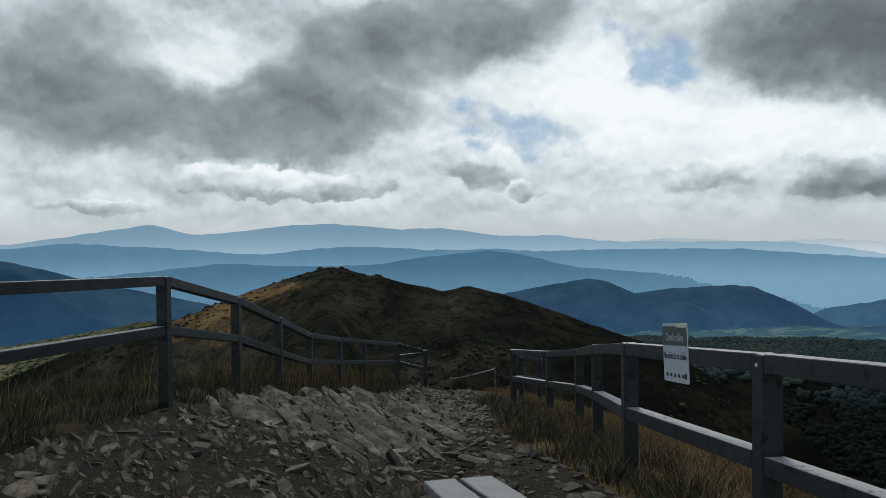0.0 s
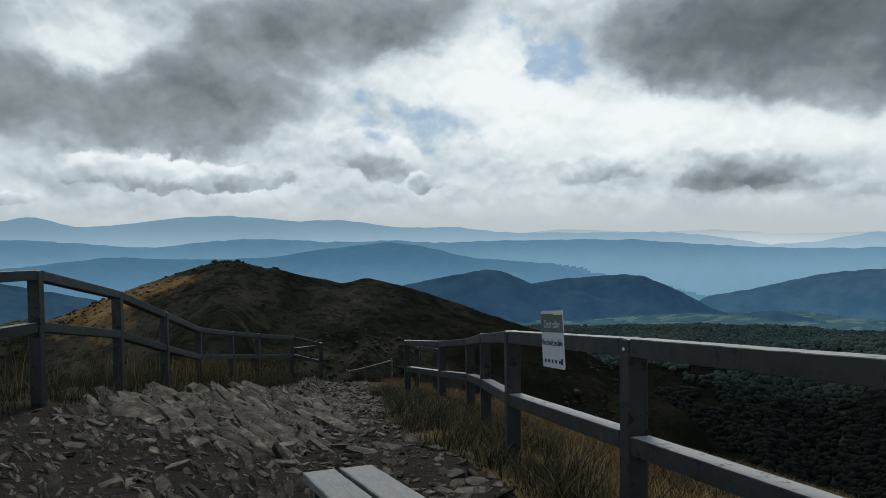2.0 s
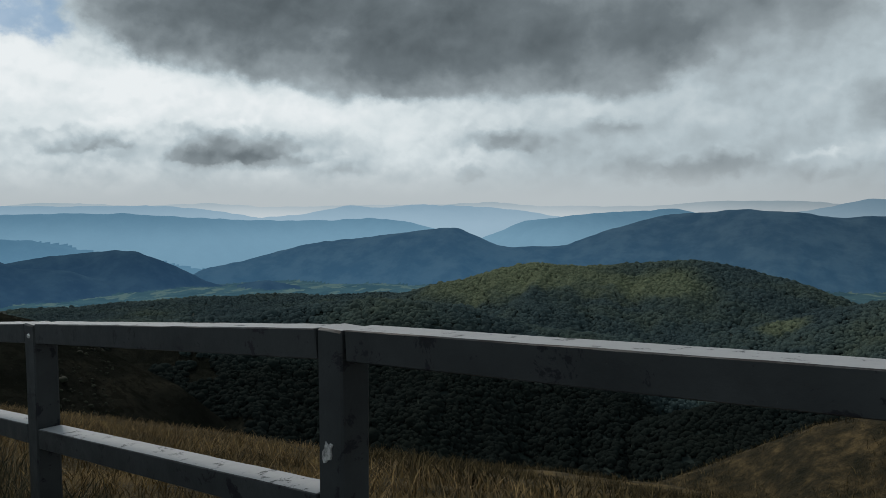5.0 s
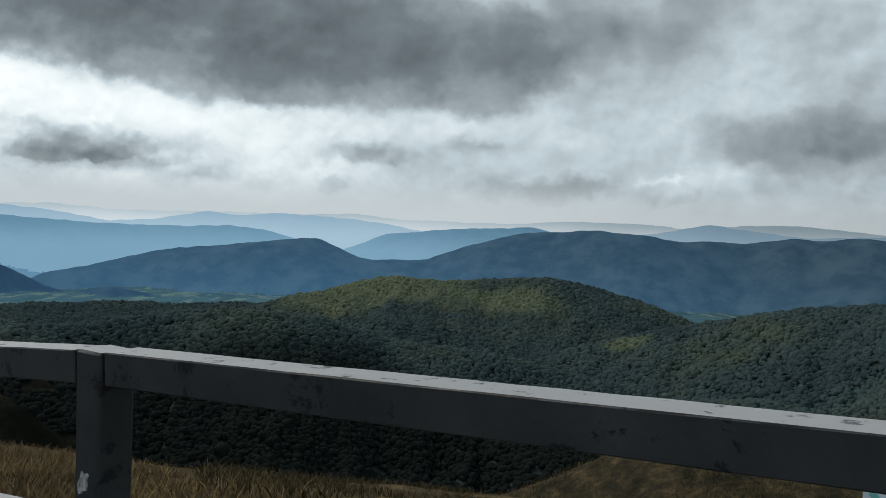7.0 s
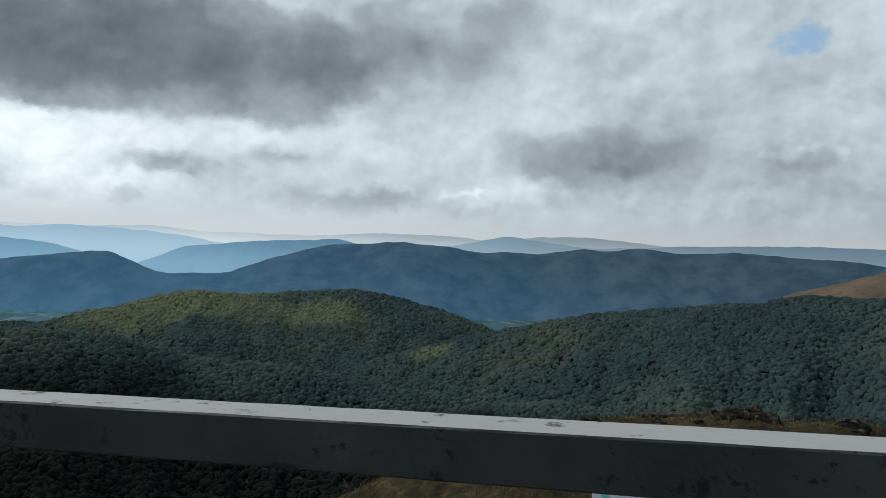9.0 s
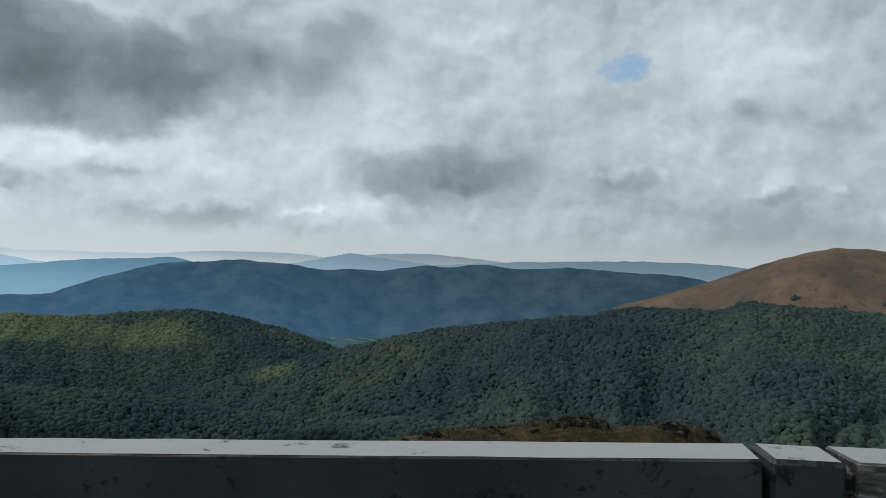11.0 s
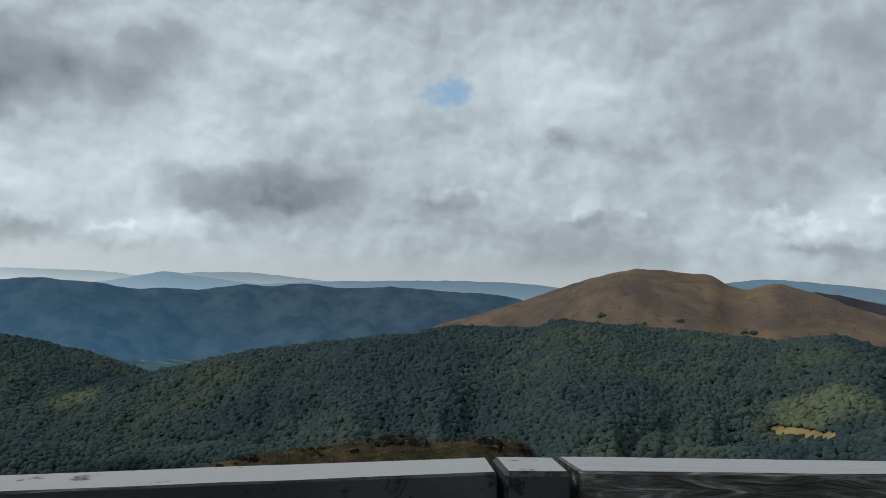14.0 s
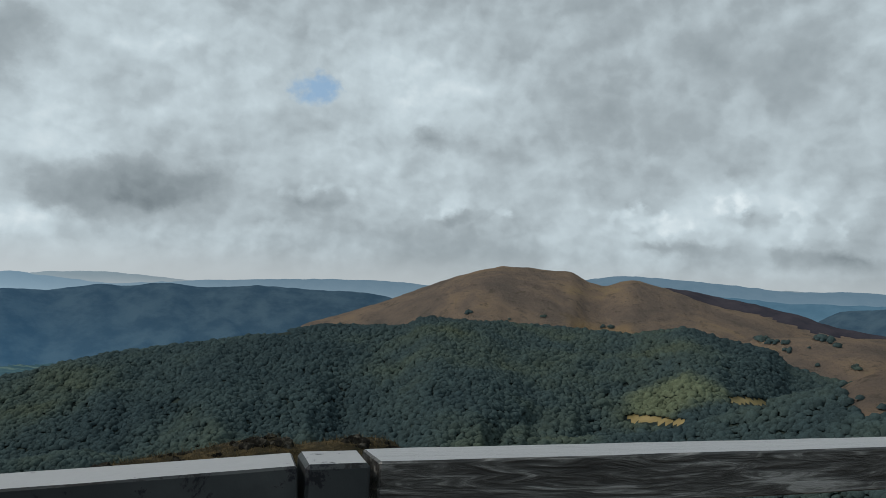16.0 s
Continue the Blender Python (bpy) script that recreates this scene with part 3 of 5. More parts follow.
# clearings in the wood: bearing and height as seen from the summit, half width and half height, all in degrees
CLEARINGS = [(138.7, -8.75, 2.2, 0.26), (144.7, -7.0, 1.3, 0.22), (112.4, -3.95, 1.3, 0.14), (150.4, -4.5, 1.4, 0.22)]


def cleared(b, e, below=0.0):
    """Whether a place lies in a clearing, or so little below one that a tree would hide it."""
    gone = np.zeros(b.shape, bool)
    for cb, ce, wb, we in CLEARINGS:
        off = np.maximum(np.abs(e - (ce - below / 2)) - below / 2, 0)
        gone |= ((b - cb) / wb) ** 2 + (off / we) ** 2 + 0.5 * fbm(b * 2, e * 5, 7, 2) < 1
    return gone


def sheet(name, bearings, rings, height, slots, slot_of):
    """A sheet of land on rings round the walk."""
    b, r = np.meshgrid(np.radians(bearings), rings)
    x, y = VIEW[0] + r * np.sin(b), VIEW[1] + r * np.cos(b)
    z, kind = height(x, y)
    rows, cols = x.shape
    co = np.stack([x, y, z], -1).reshape(-1, 3).astype(np.float32)
    i = np.arange(rows * cols).reshape(rows, cols)
    nxt = np.roll(i, -1, axis=1)
    closed = bearings[-1] - bearings[0] > 350
    if not closed:
        quads = np.stack([i[:-1, :-1], i[:-1, 1:], i[1:, 1:], i[1:, :-1]], -1).reshape(-1, 4)
        kinds = kind[:-1, :-1].ravel()
    else:
        quads = np.stack([i[:-1], nxt[:-1], nxt[1:], i[1:]], -1).reshape(-1, 4)
        kinds = kind[:-1].ravel()
    quads = quads[:, ::-1]
    me = bpy.data.meshes.new(name)
    me.vertices.add(len(co))
    me.vertices.foreach_set("co", co.ravel())
    me.loops.add(quads.size)
    me.loops.foreach_set("vertex_index", quads.ravel().astype(np.int32))
    me.polygons.add(len(quads))
    me.polygons.foreach_set("loop_start", np.arange(0, quads.size, 4, dtype=np.int32))
    me.polygons.foreach_set("loop_total", np.full(len(quads), 4, np.int32))
    for m in slots:
        me.materials.append(m)
    me.polygons.foreach_set("material_index", slot_of(kinds, co[quads].mean(1)).astype(np.int32))
    me.polygons.foreach_set("use_smooth", np.ones(len(quads), bool))
    me.update(calc_edges=True)
    me.validate()
    return new(name, me)


def left_edge(s):
    """Where the path gives way to grass on its left, and on its right."""
    return np.interp(s, [0, 6.3, 8.6, 9.8, 11.6, 13.75, 20, 30], [-3.1, -2.5, -2.05, -1.65, -1.15, -0.5, -0.1, 0.2])


def right_edge(s):
    return np.interp(s, [0, 6, 8, 10, 13, 20, 30], [2.2, 2.1, 1.8, 1.55, 1.75, 1.8, 1.8])


def ground_slots(kinds, mid):
    x, y = mid[:, 0], mid[:, 1]
    b, r = polar(x, y)
    s = x * ALONG[0] + y * ALONG[1]
    u = x * ACROSS[0] + y * ACROSS[1]
    edge = 0.5 * fbm(x * 0.7, y * 0.7, 3, 3)
    path = (u > left_edge(s) + 0.4 * edge) & (u < right_edge(s) + 0.4 * edge) & (s < 30) & (s > -6)
    slot = np.where(kinds == 0, np.where(path, 0, np.where(u < 0.5, 7, 1)), np.where(kinds == 1, 2, np.where(kinds == 2, 3, np.where(kinds == 4, 6, 5))))
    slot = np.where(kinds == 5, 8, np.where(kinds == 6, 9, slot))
    e = np.degrees(np.arctan2(mid[:, 2] - VIEW[2], r))
    slot = np.where((slot == 3) & cleared(b, e), 4, slot)
    return slot


BEARINGS = np.r_[np.arange(-32, 168, 0.25), np.arange(168, 328, 2.0)]
RINGS = np.r_[0.3, 0.8, 1.3, np.geomspace(1.8, 690, 255), np.arange(702, 2065, 12.0)]
_b, _r = np.meshgrid(np.radians(BEARINGS), RINGS)
TABLE_Z, TABLE_KIND = land(VIEW[0] + _r * np.sin(_b), VIEW[1] + _r * np.cos(_b))
# steepest way up to each place, seen from the summit: what lies lower is hidden
_UP = (TABLE_Z - VIEW[2]) / RINGS[:, None]
HORIZON = np.maximum.accumulate(_UP, axis=0)


def lookup(x, y):
    """Cells of the table and the shares in them for places x, y."""
    b, r = polar(np.asarray(x, float), np.asarray(y, float))
    b = np.where(b < BEARINGS[0], b + 360, b)
    fb = np.interp(b, np.r_[BEARINGS, BEARINGS[0] + 360], np.arange(len(BEARINGS) + 1.0))
    fr = np.clip(np.interp(r, RINGS, np.arange(len(RINGS) * 1.0)), 0, len(RINGS) - 1.001)
    i, j = fr.astype(int), fb.astype(int)
    return i, j % len(BEARINGS), (j + 1) % len(BEARINGS), fr - i, fb - j, r


def level(x, y):
    """Height of the built ground at x, y, and the kind of land."""
    i, j, k, u, v, r = lookup(x, y)
    z = (TABLE_Z[i, j] * (1 - v) + TABLE_Z[i, k] * v) * (1 - u) + (TABLE_Z[i + 1, j] * (1 - v) + TABLE_Z[i + 1, k] * v) * u
    return z, TABLE_KIND[i, j]


def in_sight(x, y, z):
    """Whether a place is free of higher ground on the way from the summit."""
    i, j, k, u, v, r = lookup(x, y)
    return (z - VIEW[2]) / r > HORIZON[np.maximum(i - 4, 0), j]


def ground_at(x, y):
    return float(level(np.array([x]), np.array([y]))[0][0])


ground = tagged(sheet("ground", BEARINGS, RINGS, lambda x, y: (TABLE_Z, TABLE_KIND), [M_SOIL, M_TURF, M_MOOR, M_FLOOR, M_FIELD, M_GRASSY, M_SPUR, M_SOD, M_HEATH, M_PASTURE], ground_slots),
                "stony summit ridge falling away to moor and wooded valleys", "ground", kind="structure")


def distance_height(x, y):
    b, r = polar(x, y)
    z = np.full(x.shape, -420.0)
    kind = np.zeros(x.shape, int)
    for k, (level, near, far, slope, stations) in enumerate(DISTANT):
        h = crest_height(b, r, near, far, slope, stations, 100 + k)
        kind = np.where(h > z, level, kind)
        z = np.maximum(z, h)
    low = VALLEY + 14 * fbm(x * 0.004, y * 0.004, 21, 4) - 0.07 * np.maximum(r - 2250, 0)
    foot = low - 8 + 1.3 * (r - 2050)
    kind = np.where(z < low, 6, kind)
    return np.maximum(np.minimum(z, foot), np.minimum(low, foot)), kind


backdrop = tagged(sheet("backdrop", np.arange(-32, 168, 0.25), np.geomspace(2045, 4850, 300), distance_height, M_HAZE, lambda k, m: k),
                  "blue wooded mountain ranges with haze painted as glow", "mountains", kind="structure")


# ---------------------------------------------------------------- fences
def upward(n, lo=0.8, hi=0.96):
    """How far a face looks up, for the sky's reflection painted on tops."""
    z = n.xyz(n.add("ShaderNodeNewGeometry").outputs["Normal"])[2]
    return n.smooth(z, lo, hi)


def grey_paint(n, p):
    a = n.noise(p, 3.0, 6.0, 0.6)
    c = n.ramp(a, [(0.3, (0.019, 0.0225, 0.0245)), (0.6, (0.033, 0.0375, 0.040)), (0.8, (0.055, 0.060, 0.062))])
    stain = n.smooth(n.noise(p, 9.0, 7.0, 0.74, 0.3), 0.565, 0.61)
    c = n.mix(n.math("MULTIPLY", stain, 0.9), c, (0.006, 0.006, 0.010))
    fleck = n.smooth(n.noise(p, 40.0, 4.0, 0.7), 0.70, 0.76)
    c = n.mix(n.math("MULTIPLY", fleck, 0.35), c, (0.16, 0.165, 0.165))
    # dark chips along the edges
    z = n.xyz(n.add("ShaderNodeNewGeometry").outputs["Normal"])[2]
    rim = n.math("MULTIPLY", n.smooth(z, 0.3, 0.5), n.smooth(z, 0.92, 0.82))
    c = n.mix(n.math("MULTIPLY", rim, n.smooth(n.noise(p, 7.0, 6.0, 0.7), 0.50, 0.54)), c, (0.008, 0.008, 0.009))
    # tops bleached and chipped by the weather; sky reflection painted in too
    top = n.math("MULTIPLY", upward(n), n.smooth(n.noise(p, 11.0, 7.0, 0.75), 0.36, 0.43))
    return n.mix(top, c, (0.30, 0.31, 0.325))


def wood_paint(n, p):
    # grain drawn out along the rail
    q = n.add("ShaderNodeTexCoord").outputs["Object"]
    q = n.vmath("MULTIPLY", q, (2.2, 22.0, 22.0))
    w = n.vmath("ADD", q, n.vmath("MULTIPLY", n.noise(q, 0.45, 3.0, color=True), (0.0, 9.0, 9.0)))
    g = n.noise(w, 1.6, 6.0, 0.65)
    return n.ramp(g, [(0.38, (0.006, 0.0055, 0.005)), (0.47, (0.022, 0.0205, 0.019)), (0.54, (0.060, 0.059, 0.056)), (0.64, (0.24, 0.235, 0.225))])


def wood_bump(n, p):
    q = n.add("ShaderNodeTexCoord").outputs["Object"]
    q = n.vmath("MULTIPLY", q, (2.2, 22.0, 22.0))
    w = n.vmath("ADD", q, n.vmath("MULTIPLY", n.noise(q, 0.45, 3.0, color=True), (0.0, 9.0, 9.0)))
    return n.noise(w, 1.6, 6.0, 0.65), 0.8, 0.006


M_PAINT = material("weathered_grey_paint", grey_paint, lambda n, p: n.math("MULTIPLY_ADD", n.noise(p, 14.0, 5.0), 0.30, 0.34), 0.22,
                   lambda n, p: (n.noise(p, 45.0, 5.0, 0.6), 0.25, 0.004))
# the pale timber top is the sky's reflection put into the colour
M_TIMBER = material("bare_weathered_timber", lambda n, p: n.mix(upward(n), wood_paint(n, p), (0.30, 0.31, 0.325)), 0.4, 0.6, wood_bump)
M_PLANK = material("silvered_plank", lambda n, p: n.mix(0.60, wood_paint(n, p), (0.165, 0.182, 0.20)), 0.45, 0.5, wood_bump)
M_BARE = material("bare_pale_wood", lambda n, p: n.ramp(n.noise(p, 60.0, 5.0), [(0.35, (0.16, 0.165, 0.165)), (0.6, (0.42, 0.42, 0.41))]), 0.7, 0.2)
M_STEEL = material("galvanised_steel", lambda n, p: n.ramp(n.noise(p, 60.0, 3.0), [(0.3, (0.45, 0.46, 0.46)), (0.7, (0.65, 0.66, 0.66))]), 0.4, 0.5, metal=0.6)


def part(name, bm, mat, parent, label="", m=None):
    """One mesh object under a thing or part."""
    me = bpy.data.meshes.new(name)
    bm.to_mesh(me)
    bm.free()
    me.materials.append(mat)
    ob = new(name, me)
    ob.parent = parent
    if m is not None:
        ob.matrix_basis = m
    if label:
        ob["label"] = label
    return ob


def beam(length, width, height, bevel=0.006, cuts=6, wobble=0.0015, taper=0.0, seed=0):
    """A sawn beam along x, its top at z = 0, with slightly uneven edges."""
    rnd = random.Random(seed)
    bm = bmesh.new()
    bmesh.ops.create_cube(bm, size=1.0)
    for v in bm.verts:
        v.co = Vector(((v.co.x + 0.5) * length, v.co.y * width, (v.co.z - 0.5) * height))
    bmesh.ops.bevel(bm, geom=list(bm.edges), offset=bevel, segments=1, affect="EDGES")
    long_edges = [e for e in bm.edges if abs(e.verts[0].co.x - e.verts[1].co.x) > length * 0.8]
    bmesh.ops.subdivide_edges(bm, edges=long_edges, cuts=cuts, use_grid_fill=True)
    for v in bm.verts:
        v.co.y += rnd.uniform(-wobble, wobble)
        v.co.z += rnd.uniform(-wobble, wobble)
    return bm


def axis_pose(a, b, up=Vector((0, 0, 1))):
    """The pose of a beam whose x runs from a to b and whose z leans as little as it can."""
    x = (Vector(b) - Vector(a)).normalized()
    y = up.cross(x).normalized()
    z = x.cross(y)
    m = Matrix((x, y, z)).transposed().to_4x4()
    m.translation = a
    return m


def fence(label, tops, rail=0.100, post=0.12, gap=0.53, below=1.15, timber=(), skip=(), seed=0, mat=None, low={}):
    """Posts at the given tops (x, y, z), with two rails butted between each pair."""
    mat = mat or M_PAINT
    root = tagged(new("fence"), label, "fence", group="fences along the path")
    root.location = (tops[0][0], tops[0][1], ground_at(tops[0][0], tops[0][1]))
    inv = Matrix.Translation(root.location).inverted()
    pts = [Vector(p) for p in tops]
    for i, p in enumerate(pts):
        a, b = pts[max(i - 1, 0)], pts[min(i + 1, len(pts) - 1)]
        yaw = math.atan2(b.y - a.y, b.x - a.x)
        foot = min(p.z - below, ground_at(p.x, p.y)) - 0.12
        bm = beam(p.z - foot, post, post, 0.008, 4, 0.002, seed=seed + i)
        m = Matrix.Translation(p) @ Matrix.Rotation(yaw, 4, "Z") @ Matrix(((0, 0, 1, post / 2), (0, 1, 0, 0), (-1, 0, 0, 0), (0, 0, 0, 1)))
        part("post", bm, mat, root, m=inv @ m)
    for i in range(len(pts) - 1):
        if i in skip:
            continue
        a, b = pts[i], pts[i + 1]
        d = (b - a)
        flat = Vector((d.x, d.y, 0)).normalized()
        off = post / 2 + 0.012
        for k, drop in enumerate((0.0, gap + (low[i] if i in low else 0.0))):
            p0 = a + d * (off / d.length) + Vector((0, 0, -drop + 0.002))
            p1 = b - d * (off / d.length) + Vector((0, 0, -drop + 0.002))
            bm = beam((p1 - p0).length, 0.12, rail, 0.004, 22, 0.0007, seed=seed + 50 + 2 * i + k)
            wood = i in timber
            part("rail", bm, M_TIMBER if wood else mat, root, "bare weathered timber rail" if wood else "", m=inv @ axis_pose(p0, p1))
    return root


RIGHT_POSTS = [(1.92, -4.55, 1.395), (2.49, -2.10, 1.425), (3.40, 0.55, 1.255), (4.23, 2.78, 1.01), (5.14, 5.01, 0.735), (6.52, 7.25, 0.345),
               (7.88, 9.46, -0.085), (8.80, 11.60, -0.46), (9.29, 13.60, -0.72), (12.0, 17.6, -1.58), (13.1, 18.4, -1.86)]
LEFT_POSTS = [(0.40, 6.68, 1.33), (1.97, 8.80, 1.225), (3.24, 11.09, 0.785), (4.27, 12.69, 0.295), (5.60, 15.30, -0.33), (7.10, 17.78, -0.80),
              (8.36, 19.43, -1.14), (10.40, 22.00, -1.67), (11.30, 21.97, -1.95)]
right_fence = fence("grey painted post-and-rail fence beside the stony path, one rail bare timber", RIGHT_POSTS, timber=(0,), seed=10, low={0: 0.12, 1: 0.10, 2: 0.014})
left_fence = fence("grey painted post-and-rail fence stepping down in long grass", LEFT_POSTS, seed=200)


# ---------------------------------------------------------------- woods
def reach(bearing, height):
    """The nearest ground seen at that bearing and height (degrees)."""
    j = int(np.argmin(np.abs(BEARINGS - bearing)))
    i = int(np.argmax(_UP[:, j] >= math.tan(radians(height))))
    return spot(bearing, float(RINGS[i]))


SUN_SPOTS = [(*reach(71.5, -6.3), 150), (*reach(76, -5.6), 190), (*reach(83, -6.6), 110), (*reach(139.6, -7.7), 75), (*reach(91, -9.3), 40)]


def crown_paint(n, p):
    far = n.noise(p, 0.006, 4.0)
    # the blue cast of hazy air is painted into the crown colours
    c = n.ramp(far, [(0.36, (0.031, 0.049, 0.054)), (0.5, (0.040, 0.061, 0.063)), (0.62, (0.051, 0.071, 0.062)), (0.72, (0.064, 0.080, 0.057))])
    # sunlit patches of the wood, the light painted in as yellower crowns
    for x, y, reach_ in SUN_SPOTS:
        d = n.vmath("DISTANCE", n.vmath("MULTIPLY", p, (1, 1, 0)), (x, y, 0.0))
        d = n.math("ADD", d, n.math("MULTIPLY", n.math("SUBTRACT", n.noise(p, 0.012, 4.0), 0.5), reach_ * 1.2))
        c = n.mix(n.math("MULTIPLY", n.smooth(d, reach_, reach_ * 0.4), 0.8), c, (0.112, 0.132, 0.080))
    # cloud shade over the near valley, painted in as very dark crowns
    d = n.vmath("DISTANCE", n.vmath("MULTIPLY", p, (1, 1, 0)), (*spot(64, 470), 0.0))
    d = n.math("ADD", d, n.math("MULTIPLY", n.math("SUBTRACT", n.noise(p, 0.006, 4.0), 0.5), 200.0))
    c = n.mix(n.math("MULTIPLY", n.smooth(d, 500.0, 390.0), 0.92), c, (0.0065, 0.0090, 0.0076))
    c = island(n, c, 0.80, 1.20)
    leaf = n.noise(p, 0.8, 4.0, 0.65)
    return n.mix(1.0, c, n.ramp(leaf, [(0.32, (0.80,) * 3), (0.68, (1.16,) * 3)]), "MULTIPLY")


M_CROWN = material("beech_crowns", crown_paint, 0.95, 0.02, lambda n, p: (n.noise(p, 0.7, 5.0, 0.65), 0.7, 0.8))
M_BUSH = material("juniper_scrub", lambda n, p: island(n, (0.013, 0.016, 0.009), 0.5, 1.5), 0.85, 0.2)


def crown_shapes(rng, count):
    """Lumpy domes of 17 points: a tip and uneven rings of five, six and five."""
    shapes = []
    for _ in range(count):
        pts = [(rng.uniform(-.1, .1), rng.uniform(-.1, .1), rng.uniform(.95, 1.1))]
        spin = rng.uniform(0, 6.28)
        for radius, z, around in ((0.50, 0.86, 5), (0.90, 0.48, 6), (0.98, -0.10, 5)):
            for k in range(around):
                a = spin + k * 6.2832 / around + rng.uniform(-.22, .22)
                q = radius * rng.uniform(.80, 1.18)
                pts.append((q * math.cos(a), q * math.sin(a), z + rng.uniform(-.13, .13)))
        shapes.append(pts)
    return np.array(shapes)


def zip_rings(first, n, second, m):
    """Triangles between two rings of n and m points that begin at the same angle."""
    out, i, j = [], 0, 0
    while i < n or j < m:
        if j >= m or (i < n and (i + 1) / n <= (j + 1) / m):
            out.append((first + i % n, second + j % m, first + (i + 1) % n))
            i += 1
        else:
            out.append((first + i % n, second + j % m, second + (j + 1) % m))
            j += 1
    return out


CROWN_FACES = np.array([(0, 1 + k, 1 + (k + 1) % 5) for k in range(5)] + zip_rings(1, 5, 6, 6) + zip_rings(6, 6, 12, 5))


def crowns(name, places, radii, heights, mat, label, category, seed):
    rng = np.random.default_rng(seed)
    shapes = crown_shapes(rng, 40)
    pick = rng.integers(0, 40, len(places))
    spin = rng.uniform(0, 6.28, len(places))
    pts = shapes[pick]
    c, s = np.cos(spin)[:, None], np.sin(spin)[:, None]
    x = (pts[..., 0] * c - pts[..., 1] * s) * radii[:, None]
    y = (pts[..., 0] * s + pts[..., 1] * c) * radii[:, None]
    z = pts[..., 2] * heights[:, None]
    co = (np.stack([x, y, z], -1) + places[:, None, :]).reshape(-1, 3).astype(np.float32)
    tri = (CROWN_FACES[None] + (np.arange(len(places)) * 17)[:, None, None]).reshape(-1, 3).astype(np.int32)
    me = bpy.data.meshes.new(name)
    me.vertices.add(len(co))
    me.vertices.foreach_set("co", co.ravel())
    me.loops.add(tri.size)
    me.loops.foreach_set("vertex_index", tri.ravel())
    me.polygons.add(len(tri))
    me.polygons.foreach_set("loop_start", np.arange(0, tri.size, 3, dtype=np.int32))
    me.polygons.foreach_set("loop_total", np.full(len(tri), 3, np.int32))
    me.polygons.foreach_set("use_smooth", np.ones(len(tri), bool))
    me.materials.append(mat)
    me.update(calc_edges=True)
    return tagged(new(name, me), label, category, kind="stuff")


def scatter(rng, count, b0, b1, r0, r1):
    b = np.radians(rng.uniform(b0, b1, count))
    r = np.sqrt(rng.uniform(r0 ** 2, r1 ** 2, count))
    return VIEW[0] + r * np.sin(b), VIEW[1] + r * np.cos(b)


def plant_wood():
    rng = np.random.default_rng(4)
    x, y = scatter(rng, 205000, 40, 158, 300, 1650)
    fx, fy = scatter(rng, 26000, 40, 104, 1600, 2045)
    x, y = np.r_[x, fx], np.r_[y, fy]
    z, kind = level(x, y)
    b, r = polar(x, y)
    e = np.degrees(np.arctan2(z - VIEW[2], r))
    keep = (kind == 2) & (e > -21) & ~cleared(b, e, 0.35)
    # outliers of the wood on the grass above it
    keep |= (kind == 3) & (e < -2.1) & (r < 1600) & (fbm(b * 0.9, e * 2.2, 44, 3) > 0.34) & (rng.random(len(x)) < 0.5)
    x, y, z, r = x[keep], y[keep], z[keep], r[keep]
    free = in_sight(x, y, z + 9)
    x, y, z, r = x[free], y[free], z[free], r[free]
    size = (2.7 + rng.gamma(2.2, 0.45, len(x))) * np.interp(r, [330, 600, 900, 2000], [0.95, 0.95, 1.0, 1.15])
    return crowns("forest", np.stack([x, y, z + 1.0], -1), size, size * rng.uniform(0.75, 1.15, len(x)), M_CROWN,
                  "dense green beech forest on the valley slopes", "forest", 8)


def plant_scrub():
    rng = np.random.default_rng(5)
    x, y = scatter(rng, 9000, -6, 46, 60, 470)
    z, kind = level(x, y)
    keep = (kind == 1) & ((fbm(x * 0.02, y * 0.02, 14, 3) > 0.15) | (np.random.default_rng(3).random(len(x)) < 0.05))
    x, y, z = x[keep], y[keep], z[keep]
    size = rng.uniform(0.25, 0.6, len(x)) + rng.gamma(0.6, 0.35, len(x))
    return crowns("scrub", np.stack([x, y, z], -1), size, size * 0.9, M_BUSH, "low dark bushes scattered over the moor", "bushes", 9)


forest = plant_wood()
scrub = plant_scrub()


# ---------------------------------------------------------------- grass
def blade_paint(n, p):
    r = n.add("ShaderNodeNewGeometry").outputs["Random Per Island"]
    c = n.ramp(r, [(0.0, (0.045, 0.033, 0.012)), (0.3, (0.115, 0.073, 0.025)), (0.7, (0.235, 0.150, 0.052)), (1.0, (0.40, 0.28, 0.13))])
    patch = n.smooth(n.noise(n.vmath("MULTIPLY", p, (1, 1, 0)), 0.9, 4.0, 0.6), 0.36, 0.62)
    return n.mix(patch, n.mix(0.75, c, (0.022, 0.018, 0.009)), c)


def green_blade_paint(n, p):
    r = n.add("ShaderNodeNewGeometry").outputs["Random Per Island"]
    return n.ramp(r, [(0.0, (0.008, 0.0115, 0.006)), (0.5, (0.022, 0.0255, 0.012)), (0.85, (0.066, 0.060, 0.031)), (1.0, (0.26, 0.21, 0.13))])


M_STRAW = material("dry_straw_grass", blade_paint, 0.7, 0.2)
M_HILLGRASS = material("rough_hill_grass", lambda n, p: n.ramp(n.add("ShaderNodeNewGeometry").outputs["Random Per Island"], [(0.0, (0.014, 0.013, 0.007)), (0.5, (0.045, 0.034, 0.015)), (0.85, (0.105, 0.075, 0.032)), (1.0, (0.20, 0.15, 0.07))]), 0.8, 0.1)
